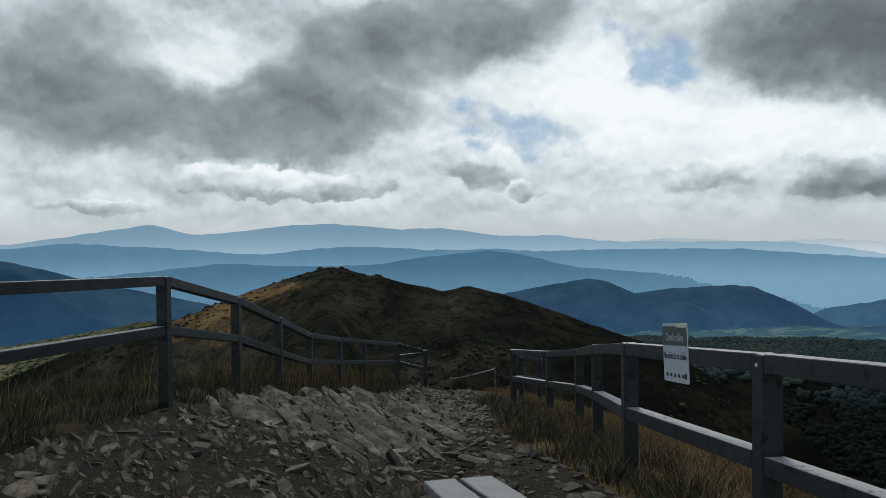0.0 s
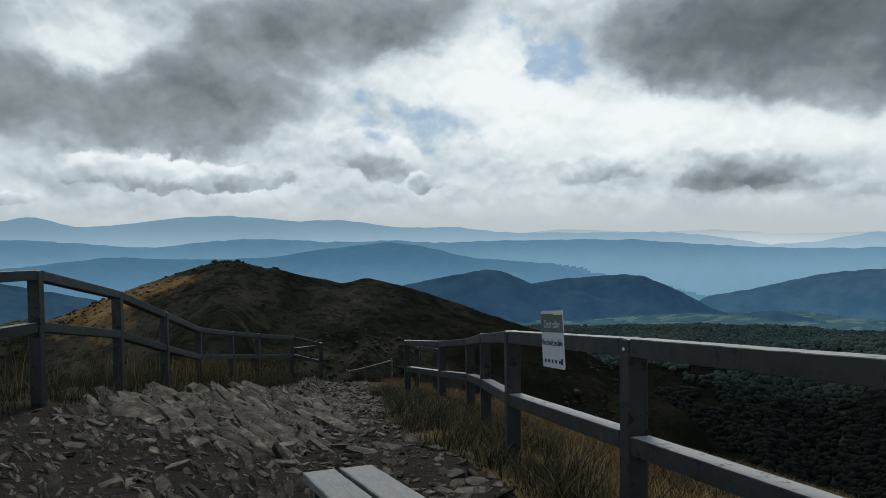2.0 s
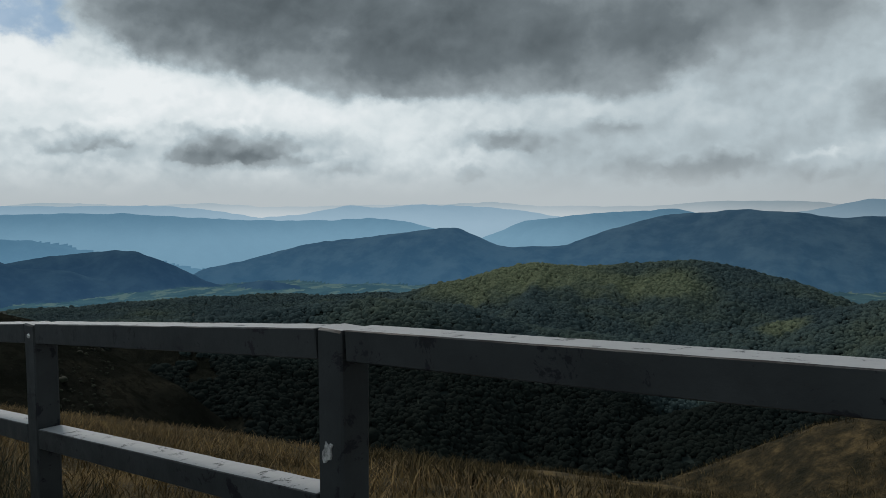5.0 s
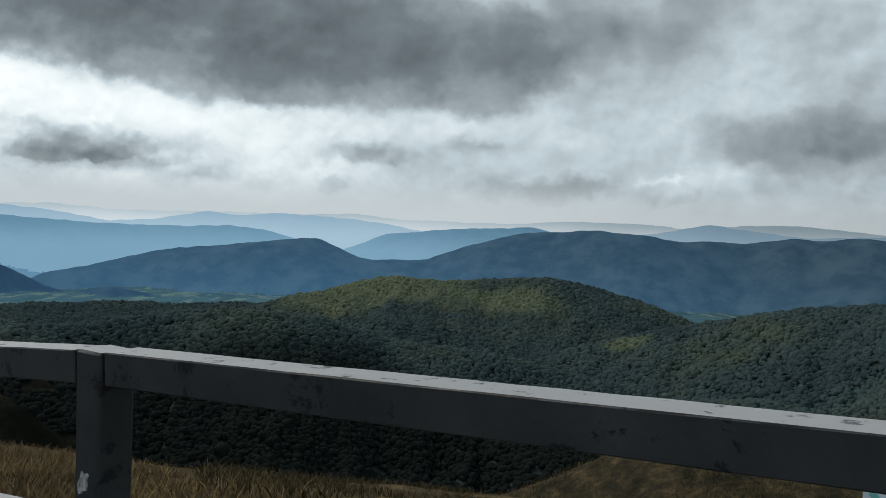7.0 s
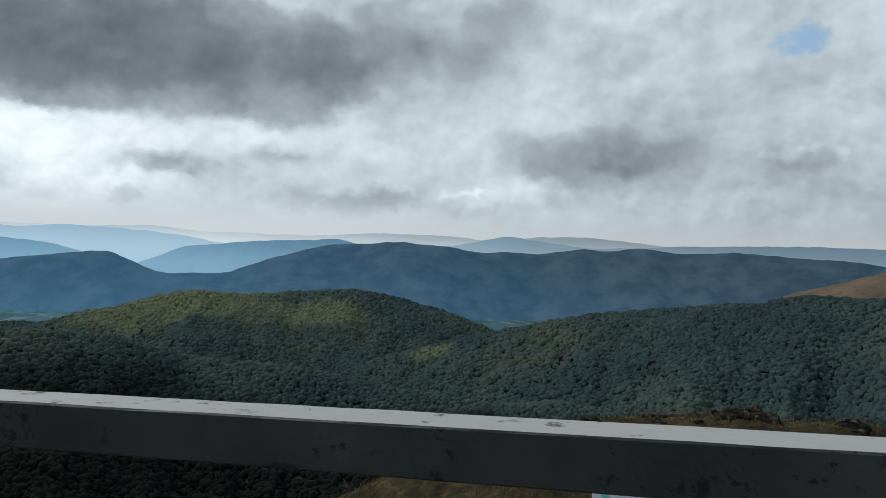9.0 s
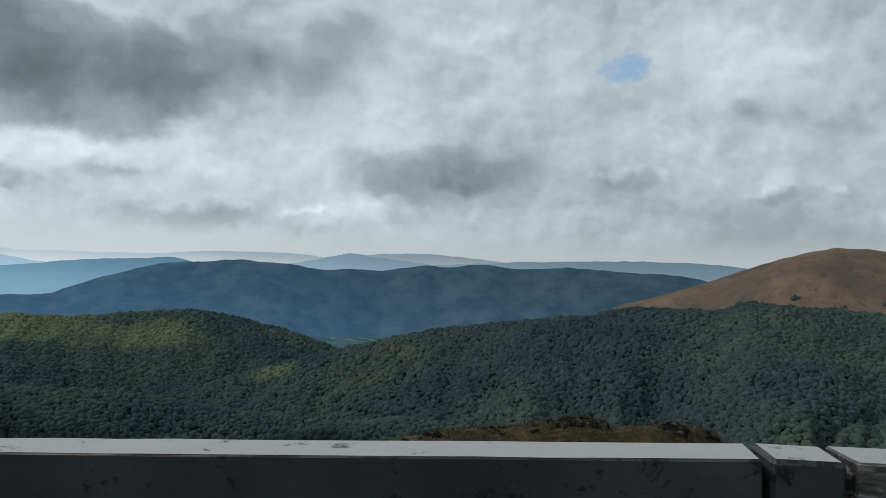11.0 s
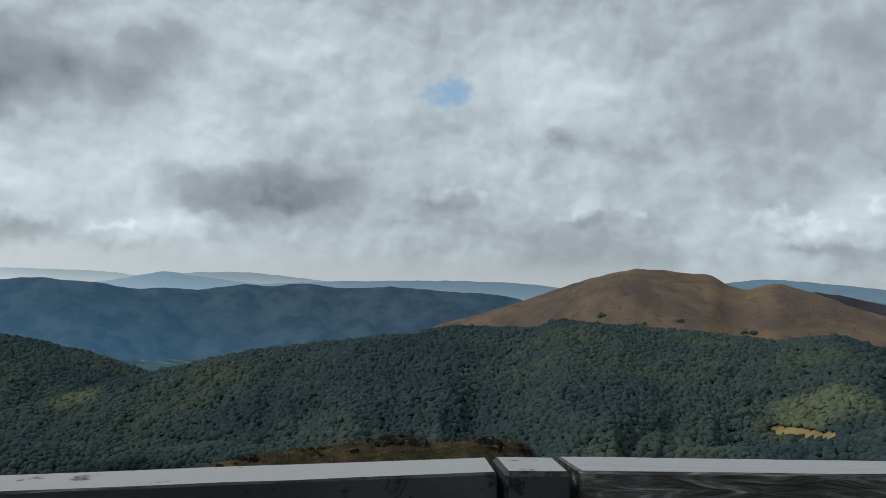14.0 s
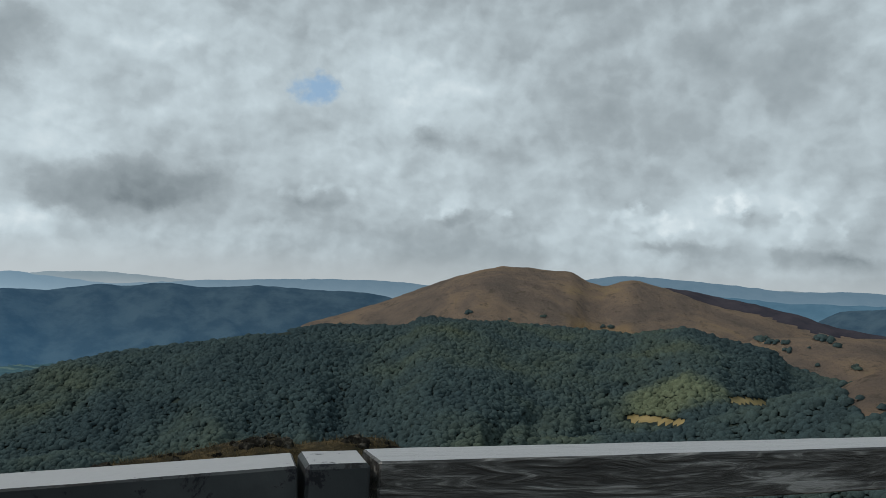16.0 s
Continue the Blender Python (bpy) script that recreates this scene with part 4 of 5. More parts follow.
M_SEDGE = material("dull_green_grass", green_blade_paint, 0.75, 0.2)


def blades(name, x, y, tall, wide, lean, mat, label, seed):
    """Bent tapering blades: five points each."""
    rng = np.random.default_rng(seed)
    z = level(x, y)[0] - 0.02
    n = len(x)
    a = rng.uniform(0, 6.28, n)
    wind = np.stack([np.full(n, 0.6), np.full(n, 0.35)], -1)
    tilt = np.stack([np.cos(a), np.sin(a)], -1) * (lean * tall * rng.uniform(0.2, 1.0, n))[:, None] + wind * (0.25 * lean * tall)[:, None]
    face = rng.uniform(0, 3.14, n)
    side = np.stack([np.cos(face), np.sin(face)], -1) * wide[:, None] / 2
    base = np.stack([x, y], -1)
    mid, top = base + tilt * 0.35, base + tilt
    co = np.zeros((n, 5, 3), np.float32)
    co[:, 0, :2], co[:, 1, :2] = base - side, base + side
    co[:, 2, :2], co[:, 3, :2] = mid - side * 0.7, mid + side * 0.7
    co[:, 4, :2] = top
    co[:, 0:2, 2] = z[:, None]
    co[:, 2:4, 2] = (z + tall * 0.55)[:, None]
    co[:, 4, 2] = z + tall * 0.97
    tri = (np.array([(0, 1, 3), (0, 3, 2), (2, 3, 4)])[None] + (np.arange(n) * 5)[:, None, None]).reshape(-1, 3).astype(np.int32)
    me = bpy.data.meshes.new(name)
    me.vertices.add(n * 5)
    me.vertices.foreach_set("co", co.ravel())
    me.loops.add(tri.size)
    me.loops.foreach_set("vertex_index", tri.ravel())
    me.polygons.add(len(tri))
    me.polygons.foreach_set("loop_start", np.arange(0, tri.size, 3, dtype=np.int32))
    me.polygons.foreach_set("loop_total", np.full(len(tri), 3, np.int32))
    me.materials.append(mat)
    me.update(calc_edges=True)
    return tagged(new(name, me), label, "grass", kind="stuff")


def su(s, u):
    """From along and across the path to x and y."""
    return s * ALONG[0] + u * ACROSS[0], s * ALONG[1] + u * ACROSS[1]


def tufts(rng, count, per, s0, s1, u0, u1, radius):
    cs, cu = rng.uniform(s0, s1, count), rng.uniform(u0, u1, count)
    s = np.repeat(cs, per) + rng.normal(0, radius, count * per)
    u = np.repeat(cu, per) + rng.normal(0, radius, count * per)
    return su(s, u)


def bound(x, y, side, margin=0.0):
    """Keeps blades on the grassy side of the path's edge."""
    s = x * ALONG[0] + y * ALONG[1]
    u = x * ACROSS[0] + y * ACROSS[1]
    wave = 0.25 * fbm(x * 0.7, y * 0.7, 3, 3)
    return u < left_edge(s) + wave - margin if side < 0 else u > right_edge(s) + wave + margin


def grow_grass():
    rng = np.random.default_rng(21)
    # golden slope outside the right-hand fence
    s, u = rng.uniform(-5, 26, 60000), 2.3 + rng.gamma(1.4, 2.4, 60000)
    x, y = su(s, u)
    tall = rng.uniform(0.05, 0.22, len(x))
    blades("slope_grass", x, y, tall, np.interp(u, [2.5, 10], [0.006, 0.016]) * rng.uniform(.7, 1.5, len(x)), np.full(len(x), 1.3), M_STRAW,
           "golden dry grass on the slope outside the fence", 31)
    # rough grass further down, out to the crag
    x, y = scatter(rng, 45000, 62, 135, 9, 56)
    tall = rng.uniform(0.12, 0.42, len(x))
    k = fbm(x * 0.25, y * 0.25, 71, 3) > -0.25
    x, y, tall = x[k], y[k], tall[k]
    blades("spur_grass", x, y, tall, rng.uniform(0.015, 0.04, len(x)), np.full(len(x), 1.2), M_HILLGRASS,
           "rough brown grass on the spur below the summit", 36)
    # tussocks along the foot of the right-hand fence
    x, y = tufts(rng, 330, 55, 2.0, 20, 1.5, 2.9, 0.10)
    k = bound(x, y, 1)
    x, y = x[k], y[k]
    blades("fence_grass", x, y, rng.uniform(0.06, 0.30, len(x)), rng.uniform(0.004, 0.009, len(x)), np.full(len(x), 1.3), M_SEDGE,
           "dull green and straw tussocks at the fence foot", 32)
    # long stalks along the left-hand fence
    x, y = tufts(rng, 330, 9, 5.0, 25, -3.6, 0.0, 0.14)
    k = bound(x, y, -1, 0.25)
    x, y = x[k], y[k]
    blades("tall_grass", x, y, rng.uniform(0.2, 0.80, len(x)), rng.uniform(0.003, 0.007, len(x)), np.full(len(x), 0.5), M_STRAW,
           "tall bleached grass stalks under the fence rails", 33)
    x, y = tufts(rng, 800, 45, 4.5, 26, -5.5, 0.2, 0.11)
    k = bound(x, y, -1)
    x, y = x[k], y[k]
    blades("edge_grass", x, y, rng.uniform(0.06, 0.26, len(x)), rng.uniform(0.005, 0.010, len(x)), np.full(len(x), 1.1), M_SEDGE,
           "low dull green grass beside the path", 34)
    x, y = tufts(rng, 260, 40, 4.5, 26, -4.5, 0.0, 0.10)
    k = bound(x, y, -1, 0.1)
    x, y = x[k], y[k]
    blades("straw_grass", x, y, rng.uniform(0.12, 0.42, len(x)), rng.uniform(0.004, 0.008, len(x)), np.full(len(x), 0.9), M_SEDGE,
           "straw-coloured tussocks under the fence", 35)


grow_grass()

# ---------------------------------------------------------------- the stony path


def stone_paint(n, p):
    a = n.noise(p, 7.0, 7.0, 0.65)
    c = n.ramp(a, [(0.32, (0.010, 0.0088, 0.0068)), (0.5, (0.044, 0.0385, 0.029)), (0.68, (0.150, 0.134, 0.104))])
    lichen = n.smooth(n.noise(p, 16.0, 4.0, 0.6), 0.62, 0.70)
    c = n.mix(n.math("MULTIPLY", lichen, 0.4), c, (0.20, 0.195, 0.165))
    return spread(n, c, 0.45, 1.5)


def loose_stone_paint(n, p):
    c = n.ramp(n.noise(p, 9.0, 6.0, 0.65), [(0.30, (0.013, 0.011, 0.0085)), (0.5, (0.050, 0.043, 0.033)), (0.70, (0.145, 0.128, 0.099))])
    return island(n, c, 0.35, 1.75)


def stone_bump(n, p):
    return n.math("ADD", n.noise(p, 14.0, 8.0, 0.7), n.math("MULTIPLY", n.noise(n.vmath("MULTIPLY", p, (1, 1, 5)), 30.0, 4.0), 0.5)), 0.9, 0.02


M_STONE = material("flaggy_sandstone", stone_paint, 0.75, 0.35, stone_bump)
M_RUBBLE = material("sandstone_rubble", loose_stone_paint, 0.8, 0.3, stone_bump)


def slab_mesh(rng, long, wide, thick, name="stone"):
    """A broken slab: an uneven outline with a split face, sharp edges and a slanting side."""
    bm = bmesh.new()
    low, high = [], []
    for x, y in ((1, 0.75), (0.45, 1), (-0.35, 1), (-1, 0.7), (-1, -0.6), (-0.4, -1), (0.5, -1), (1, -0.7)):
        x, y = long * x * rng.uniform(0.72, 1.08), wide * y * rng.uniform(0.65, 1.1)
        k = rng.uniform(0.84, 1.0)
        low.append(bm.verts.new((x, y, -thick * rng.uniform(0.6, 1.2))))
        high.append(bm.verts.new((x * k, y * k, thick * rng.uniform(0.35, 0.75))))
    for _ in range(3):
        a, q = rng.uniform(0, 6.283), rng.uniform(0.2, 0.7)
        bm.verts.new((long * q * math.cos(a), wide * q * math.sin(a), thick * rng.uniform(0.45, 0.95)))
    bmesh.ops.convex_hull(bm, input=list(bm.verts))
    loose = [v for v in bm.verts if not v.link_faces]
    bmesh.ops.delete(bm, geom=loose, context="VERTS")
    bmesh.ops.recalc_face_normals(bm, faces=list(bm.faces))
    me = bpy.data.meshes.new(name)
    bm.to_mesh(me)
    bm.free()
    return me


def stone_pose(x, y, sink, yaw, tilt, roll, k):
    z = ground_at(x, y)
    return Matrix.LocRotScale((x, y, z + sink), Euler((roll, tilt, yaw)), (k, k, k))


path = tagged(new("path"), "rough mountain path of tilted sandstone slabs and rubble", "path", kind="structure")


def lay_path():
    rng = np.random.default_rng(77)
    strata = [slab_mesh(rng, rng.uniform(0.20, 0.46), rng.uniform(0.045, 0.10), rng.uniform(0.016, 0.040)) for _ in range(24)]
    blocks = [slab_mesh(rng, rng.uniform(0.09, 0.19), rng.uniform(0.07, 0.12), rng.uniform(0.03, 0.06)) for _ in range(16)]
    for me in strata + blocks:
        me.materials.append(M_STONE)
    # the beds of the rock stick out of the ground in parallel rows, all dipping one way
    bed = math.atan2(ACROSS[1] - 1.15 * ALONG[1], ACROSS[0] - 1.15 * ALONG[0])
    run, across = (math.cos(bed), math.sin(bed)), (-math.sin(bed), math.cos(bed))
    made = 0
    for row in range(70):
        step = rng.uniform(-0.4, 0.0)
        while step < 6.0 and made < 235:
            step += rng.uniform(0.34, 0.75)
            ox, oy = su(14.2, -1.6)
            side = (row - 30) * 0.115 + rng.normal(0, 0.025)
            x, y = ox + run[0] * step + across[0] * side, oy + run[1] * step + across[1] * side
            s, u = x * ALONG[0] + y * ALONG[1], x * ACROSS[0] + y * ACROSS[1]
            edge = 0.5 * float(fbm(np.array([x * 0.8]), np.array([y * 0.8]), 66, 2)[0])
            if not (6.9 + edge < s < 14.3) or not (float(left_edge(s)) + 0.05 < u < 0.95 + edge) or rng.random() < 0.22:
                continue
            ob = new("stone", strata[made % 24])
            ob.parent = path
            ob.matrix_basis = stone_pose(x, y, rng.uniform(-0.03, 0.03), bed + rng.normal(0, 0.09), rng.normal(0.23, 0.08), rng.normal(0.34, 0.16), rng.uniform(0.6, 1.2))
            made += 1
    for i in range(64):
        s = rng.uniform(2.4, 8.2)
        u = rng.uniform(float(left_edge(s)) + 0.3, float(right_edge(s)) - 0.1)
        x, y = su(s, u)
        ob = new("stone", blocks[i % 16])
        ob.parent = path
        ob.matrix_basis = stone_pose(x, y, rng.uniform(-0.03, 0.01), bed + rng.normal(0, 0.6), rng.normal(0.08, 0.15), rng.normal(0.15, 0.15), rng.uniform(0.45, 1.2))
    # the rest of the rubble, joined
    verts, faces = [], []
    pool = []
    for _ in range(20):
        me = slab_mesh(rng, rng.uniform(0.5, 1.0), rng.uniform(0.4, 0.8), rng.uniform(0.15, 0.35))
        pool.append((np.array([v.co[:] for v in me.vertices]), [tuple(p.vertices) for p in me.polygons]))
        bpy.data.meshes.remove(me)
    count = 12000
    s = rng.uniform(1.5, 30, count)
    u = left_edge(s) + rng.beta(1.3, 1.3, count) * (right_edge(s) - left_edge(s) + 0.1)
    xs, ys = su(s, u)
    zs = level(xs, ys)[0]
    base = 0
    for i in range(count):
        pts, fs = pool[i % 20]
        k = min(0.12, 0.012 + rng.gamma(1.15, 0.021))
        turn = rng.uniform(0, 6.28) if u[i] > 0.6 else bed + rng.normal(0, 0.5)
        m = np.array(Euler((rng.normal(0.1, 0.3), rng.normal(0.35 if u[i] < 0.6 else 0.0, 0.3), turn)).to_matrix())
        stretch = np.array([1.6, 0.7, 0.8]) if u[i] < 0.6 else np.array([1.0, 1.0, 1.0])
        verts.append((pts * stretch * k) @ m.T + (xs[i], ys[i], zs[i] + 0.15 * k))
        faces += [tuple(q + base for q in f) for f in fs]
        base += len(pts)
    me = bpy.data.meshes.new("rubble")
    me.from_pydata(np.concatenate(verts).tolist(), [], faces)
    me.materials.append(M_RUBBLE)
    ob = tagged(new("rubble", me), "loose grey-brown stones and chippings", kind="stuff")
    ob.parent = path


# ---------------------------------------------------------------- bench
def build_bench():
    """Two thick silvered planks on low trestle legs."""
    root = tagged(new("bench"), "low bench of two silvered grey planks beside the path", "bench")
    a = Vector((2.86, 3.75, 0.28))
    way = -Vector((math.sin(radians(14)), math.cos(radians(14)), 0.0))
    b = a + way * 1.6 + Vector((0, 0, 0.20))
    root.location = (a.x, a.y, ground_at(a.x, a.y))
    inv = Matrix.Translation(root.location).inverted()
    across = Vector((-way.y, way.x, 0))
    for k, off in enumerate((-0.108, 0.108)):
        bm = beam((b - a).length, 0.185, 0.05, 0.005, 10, 0.0015, seed=400 + k)
        part("plank", bm, M_PLANK, root, m=inv @ axis_pose(a + across * off, b + across * off))
    for t in (0.14, 0.86):
        p = a.lerp(b, t)
        foot = ground_at(p.x, p.y) - 0.1
        for off in (-0.15, 0.15):
            q = p + across * off
            bm = beam(q.z - 0.05 - foot, 0.09, 0.09, 0.006, 2, 0.002, seed=420)
            m = Matrix.Translation((q.x, q.y, q.z - 0.052)) @ Matrix(((0, 0, 1, 0.045), (0, 1, 0, 0), (-1, 0, 0, 0), (0, 0, 0, 1)))
            part("leg", bm, M_TIMBER, root, m=inv @ m)
    return root


# ---------------------------------------------------------------- signs
M_WHITE = material("white_sign_board", lambda n, p: n.ramp(n.noise(p, 20.0, 4.0), [(0.3, (0.38, 0.43, 0.50)), (0.7, (0.46, 0.51, 0.58))]), 0.45, 0.4)
M_GREYBAND = material("grey_sign_band", lambda n, p: n.ramp(n.noise(p, 20.0, 4.0), [(0.3, (0.060, 0.075, 0.075)), (0.7, (0.085, 0.10, 0.10))]), 0.5, 0.4)
M_INK = material("dark_ink", lambda n, p: (0.02, 0.03, 0.05), 0.6, 0.2)
M_CREAM = material("cream_corner", lambda n, p: (0.55, 0.55, 0.42), 0.5, 0.3)
M_TEAL = material("teal_print", lambda n, p: (0.10, 0.33, 0.30), 0.5, 0.3)


def rounded_board(w, h, d, r=0.02):
    """An upright board in the xz plane, its face towards -y, with rounded corners."""
    bm = bmesh.new()
    ring = []
    for cx, cz, a0 in ((w - r, h - r, 0), (r, h - r, 90), (r, r, 180), (w - r, r, 270)):
        for k in range(5):
            a = radians(a0 + k * 22.5)
            ring.append((cx + r * math.cos(a), cz + r * math.sin(a)))
    front = [bm.verts.new((x, 0, z)) for x, z in ring]
    back = [bm.verts.new((x, d, z)) for x, z in ring]
    bm.faces.new(front)
    bm.faces.new(back[::-1])
    for i in range(len(ring)):
        j = (i + 1) % len(ring)
        bm.faces.new((front[j], front[i], back[i], back[j]))
    bmesh.ops.recalc_face_normals(bm, faces=list(bm.faces))
    return bm


def plate(x0, x1, z0, z1, d=0.002):
    bm = bmesh.new()
    bmesh.ops.create_cube(bm, size=1.0)
    for v in bm.verts:
        v.co = Vector(((x0 + x1) / 2 + v.co.x * (x1 - x0), -d / 2 + v.co.y * d, (z0 + z1) / 2 + v.co.z * (z1 - z0)))
    return bm


def lettering(name, text, size, mat, parent, place, width):
    cu = bpy.data.curves.new(name, "FONT")
    cu.body, cu.size, cu.align_x, cu.align_y, cu.extrude = text, size, "CENTER", "CENTER", 0.0006
    tmp = bpy.data.objects.new(name, cu)
    me = bpy.data.meshes.new_from_object(tmp)
    bpy.data.objects.remove(tmp)
    xs = [v.co.x for v in me.vertices]
    k = width / (max(xs) - min(xs))
    for v in me.vertices:
        v.co.x *= k
    me.materials.append(mat)
    ob = new(name, me)
    ob.parent = parent
    ob.matrix_basis = Matrix.Translation(place) @ Matrix.Rotation(radians(90), 4, "X")
    return ob


def build_sign():
    """The nature reserve's board screwed to the rail."""
    e, f = Vector(RIGHT_POSTS[4]), Vector(RIGHT_POSTS[3])
    way = (f - e).normalized()
    start = e + way * 1.03
    out = Vector((way.y, -way.x, 0)).normalized()
    if out.dot(Vector((0, 0, 0)) - start) < 0:
        out = -out
    w, h = 0.46, 0.40
    base = Vector((start.x, start.y, start.z)) + out * 0.068 + Vector((0, 0, -0.235))
    x = way
    y = -out
    z = x.cross(y)
    if z.z < 0:
        z = -z
    m = Matrix((x, y, z)).transposed().to_4x4()
    m.translation = base
    root = tagged(new("notice_board"), "white and grey nature notice screwed to the top rail", "sign")
    root.matrix_world = m
    part("board", rounded_board(w, h, 0.006), M_WHITE, root)
    part("header", plate(0.004, w - 0.004, h * 0.62, h - 0.022), M_GREYBAND, root, "grey header band")
    part("corner_patch", plate(w * 0.62, w - 0.012, h - 0.030, h - 0.004, 0.003), M_CREAM, root, "cream corner patch")
    lettering("title", "Chro\u0144 ro\u015bliny", 0.078, M_WHITE, root, (w * 0.52, -0.0045, h * 0.755), 0.33)
    lettering("notice", "Nie schod\u017a ze szlaku", 0.062, M_INK, root, (w * 0.5, -0.0035, h * 0.44), 0.42)
    for k in range(5):
        part("logo", plate(0.05 + k * 0.075, 0.085 + k * 0.075, 0.035, 0.058), M_INK, root)
    part("stamp", plate(w - 0.065, w - 0.03, 0.03, 0.07), M_INK, root)
    for sx in (0.06, w - 0.06):
        bm = bmesh.new()
        bmesh.ops.create_cone(bm, cap_ends=True, segments=10, radius1=0.008, radius2=0.006, depth=0.005)
        part("screw", bm, M_STEEL, root, m=Matrix.Translation((sx, -0.004, h * 0.52)) @ Matrix.Rotation(radians(90), 4, "X"))
    return root


def build_panel():
    """The trail panel fixed under the rail; only its upper edge rises into view."""
    root = tagged(new("trail_panel"), "white trail panel with teal emblem on a short steel stake", "sign")
    p = Vector((3.532, -1.612, 1.034))
    away = Vector((p.x - 1.28, p.y + 1.1, 0)).normalized()
    x = Vector((away.y, -away.x, 0))
    tilt = Matrix.Rotation(radians(-28), 3, x)
    y, z = tilt @ away, tilt @ Vector((0, 0, 1))
    if z.dot(away) < 0:
        tilt = Matrix.Rotation(radians(28), 3, x)
        y, z = tilt @ away, tilt @ Vector((0, 0, 1))
    m = Matrix((x, y, z)).transposed().to_4x4()
    m.translation = p - x * 0.0 - z * 0.22
    root.matrix_world = m
    part("board", rounded_board(0.17, 0.22, 0.008, 0.006), M_WHITE, root)
    bm = bmesh.new()
    vs = [bm.verts.new(c) for c in ((0.012, -0.002, 0.205), (0.03, -0.002, 0.212), (0.048, -0.002, 0.185), (0.036, -0.002, 0.17))]
    bm.faces.new(vs)
    part("emblem", bm, M_TEAL, root, "teal leaf emblem")
    for k in range(5):
        part("line_of_print", plate(0.06, 0.155 - 0.012 * (k % 3), 0.196 - k * 0.022, 0.203 - k * 0.022), M_INK if k else M_TEAL, root)
    foot = ground_at(p.x, p.y)
    bm = beam(1.0, 0.04, 0.04, 0.004, 2, 0.0005)
    world = Matrix.Translation((p.x + 0.09 * x.x + 0.08 * away.x - 0.12 * away.x, p.y + 0.09 * x.y - 0.04 * away.y, p.z - 0.12)) @ Matrix(((0, 0, 1, 0), (0, 1, 0, 0), (-1, 0, 0, 0), (0, 0, 0, 1)))
    part("stake", bm, M_STEEL, root, "steel stake", m=m.inverted() @ world)
    return root


# ---------------------------------------------------------------- details of the fences
def fence_details():
    inv = right_fence.matrix_basis.inverted()
    # bolt head near the top of a post
    f = Vector(RIGHT_POSTS[3])
    way = (Vector(RIGHT_POSTS[2]) - Vector(RIGHT_POSTS[4])).normalized()
    out = Vector((way.y, -way.x, 0)).normalized()
    bm = bmesh.new()
    bmesh.ops.create_cone(bm, cap_ends=True, segments=12, radius1=0.013, radius2=0.009, depth=0.008)
    m = Matrix.Translation(f + out * 0.063 + Vector((0, 0, -0.06))) @ out.to_track_quat("Z", "Y").to_matrix().to_4x4()
    part("bolt", bm, M_STEEL, right_fence, "pale bolt head", m=inv @ m)
    # paint flaked off a post down to the pale wood
    g = Vector(RIGHT_POSTS[2])
    way = (Vector(RIGHT_POSTS[3]) - Vector(RIGHT_POSTS[1]))
    way = Vector((way.x, way.y, 0)).normalized()
    out = Vector((-way.y, way.x, 0))
    rnd = random.Random(9)
    bm = bmesh.new()
    ring = []
    for k in range(14):
        a = k * math.tau / 14
        q = rnd.uniform(0.65, 1.15)
        ring.append((0.026 * q * math.cos(a), 0.036 * q * math.sin(a) - 0.012 * math.cos(a)))
    front = [bm.verts.new((x, 0.0018, z)) for x, z in ring]
    back = [bm.verts.new((x * 1.05, -0.003, z * 1.05)) for x, z in ring]
    bm.faces.new(front)
    for k in range(14):
        bm.faces.new((front[k], back[k], back[(k + 1) % 14], front[(k + 1) % 14]))
    bmesh.ops.recalc_face_normals(bm, faces=list(bm.faces))
    m = Matrix((way, out, Vector((0, 0, 1)))).transposed().to_4x4()
    m.translation = g + out * 0.0618 + way * 0.012 + Vector((0, 0, -0.40))
    part("bare_patch", bm, M_BARE, right_fence, "pale patch where the paint has flaked off", m=inv @ m)


def far_posts():
    """Thin poles with one sagging rail where the path drops out of sight."""
    root = tagged(new("pole_fence"), "thin weathered poles with a single rail", "fence", group="fences along the path")
    places = [(13.0, 23.6, -3.19, 0.45), (14.0, 24.2, -3.26, 0.75), (15.8, 25.5, -3.37, 1.15)]
    root.location = (places[0][0], places[0][1], ground_at(places[0][0], places[0][1]))
    inv = Matrix.Translation(root.location).inverted()
    tops = []
    for x, y, z, h in places:
        g = ground_at(x, y)
        top = Vector((x, y, max(z, g + 0.4)))
        tops.append(top)
        bm = beam(top.z - g + 0.15, 0.05, 0.05, 0.008, 2, 0.003)
        m = Matrix.Translation(top) @ Matrix(((0, 0, 1, 0.035), (0, 1, 0, 0), (-1, 0, 0, 0), (0, 0, 0, 1)))
        part("post", bm, M_TIMBER, root, m=inv @ m)
    for a, b in zip(tops[:-1], tops[1:]):
        bm = beam((b - a).length, 0.03, 0.03, 0.006, 4, 0.003)
        part("rail", bm, M_TIMBER, root, m=inv @ axis_pose(a - Vector((0, 0, 0.05)), b - Vector((0, 0, 0.05))))
    return root


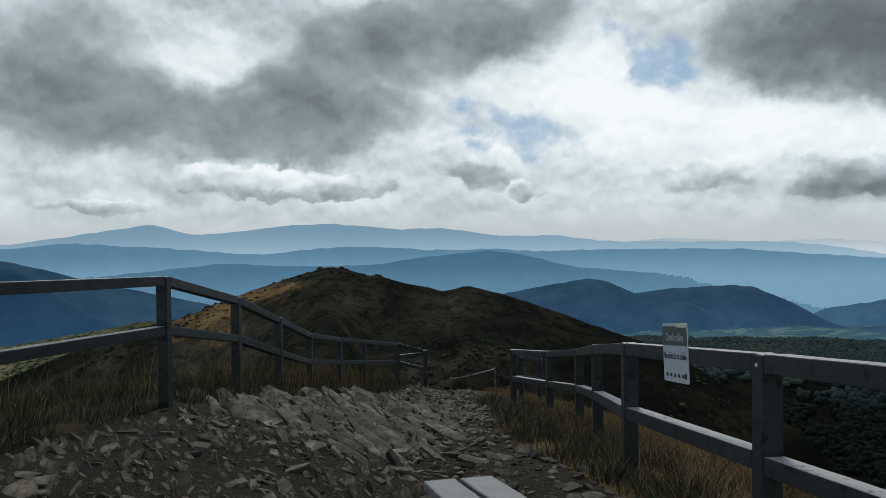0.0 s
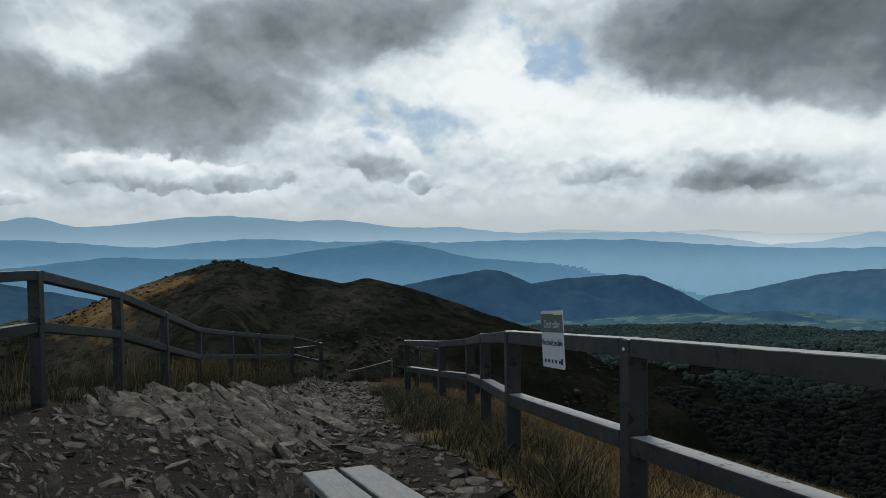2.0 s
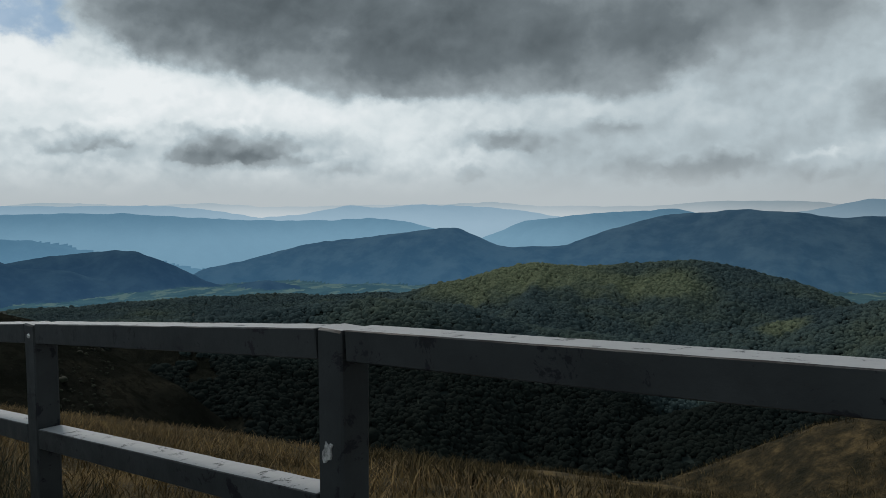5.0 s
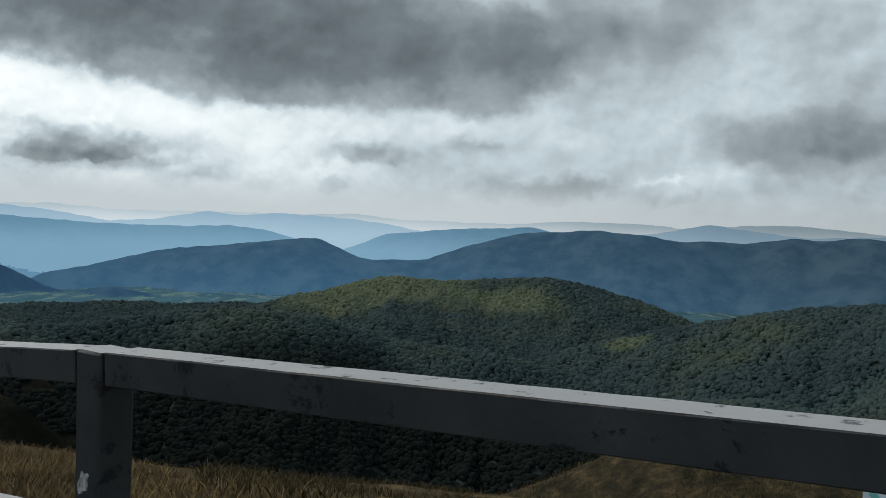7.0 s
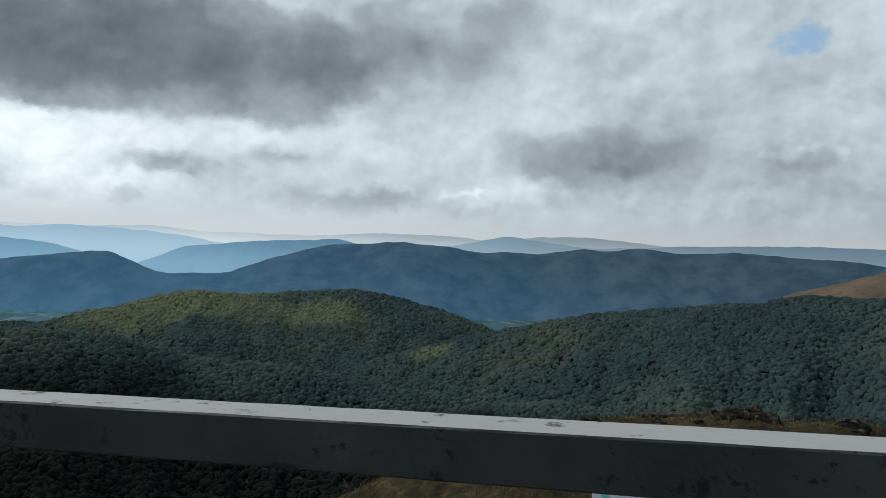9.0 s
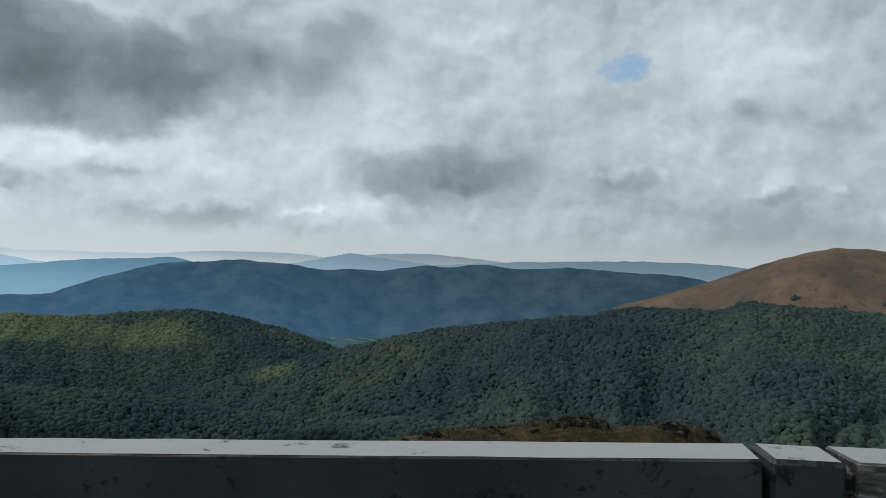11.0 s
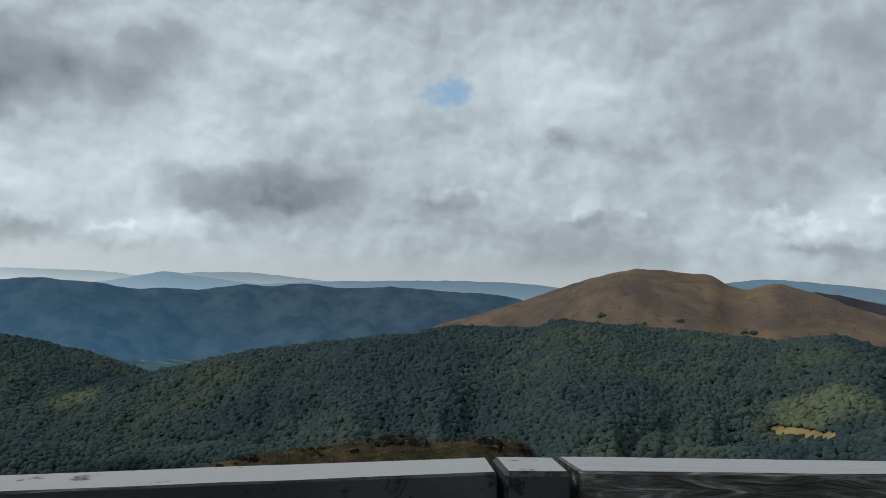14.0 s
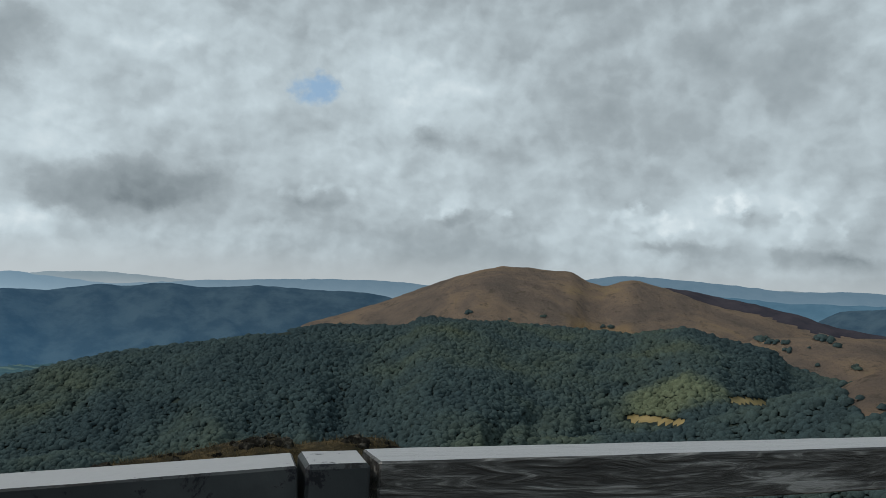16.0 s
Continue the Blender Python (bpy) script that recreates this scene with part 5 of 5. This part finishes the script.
def brace():
    """The slanting strut of the left-hand fence's last bay."""
    a, b = Vector(LEFT_POSTS[-1]) + Vector((0, 0, -0.06)), Vector(LEFT_POSTS[-2]) + Vector((0, 0, -0.36))
    bm = beam((b - a).length, 0.08, 0.10, 0.006, 4, 0.0015)
    part("brace", bm, M_PAINT, left_fence, m=left_fence.matrix_basis.inverted() @ axis_pose(a, b))


build_bench()
build_sign()
build_panel()
fence_details()
far_posts()
brace()


# ---------------------------------------------------------------- crag below the summit
M_CRAG = material("crag_rock", lambda n, p: spread(n, n.ramp(n.noise(p, 1.2, 7.0, 0.65), [(0.38, (0.006, 0.006, 0.0055)), (0.55, (0.022, 0.021, 0.018)), (0.70, (0.10, 0.095, 0.08))]), 0.6, 1.3), 1.0, 0.0,
                  lambda n, p: (n.noise(p, 2.5, 8.0, 0.7), 1.0, 0.15))


def build_crag():
    rng = np.random.default_rng(12)
    shapes = []
    for _ in range(10):
        me = slab_mesh(rng, rng.uniform(0.45, 0.8), rng.uniform(0.4, 0.7), rng.uniform(0.45, 0.8), "rock")
        me.materials.append(M_CRAG)
        shapes.append(me)
    root = tagged(new("crag"), "dark broken rock outcrop along a grassy spur", "rocks")
    root.location = (50, -15, ground_at(50, -15))
    k = 0
    for b0, b1, count, size in ((100.5, 103.0, 9, 0.5), (106.0, 108.0, 8, 0.55), (109.5, 114.2, 30, 0.8), (118.3, 120.0, 14, 0.75), (121.0, 122.4, 9, 0.6)):
        for i in range(count):
            b, r = radians(rng.uniform(b0, b1)), rng.uniform(52.0, 54.3)
            x, y = VIEW[0] + r * math.sin(b), VIEW[1] + r * math.cos(b)
            ob = new("rock", shapes[k % 10])
            ob.parent = root
            q = size * rng.uniform(0.5, 1.2)
            ob.matrix_basis = Matrix.Translation(root.location).inverted() @ Matrix.LocRotScale((x, y, ground_at(x, y) - 0.38 * q), Euler((rng.normal(0, .3), rng.normal(0, .3), rng.uniform(0, 6.28))), (q, q, q * 1.3))
            k += 1


build_crag()
lay_path()
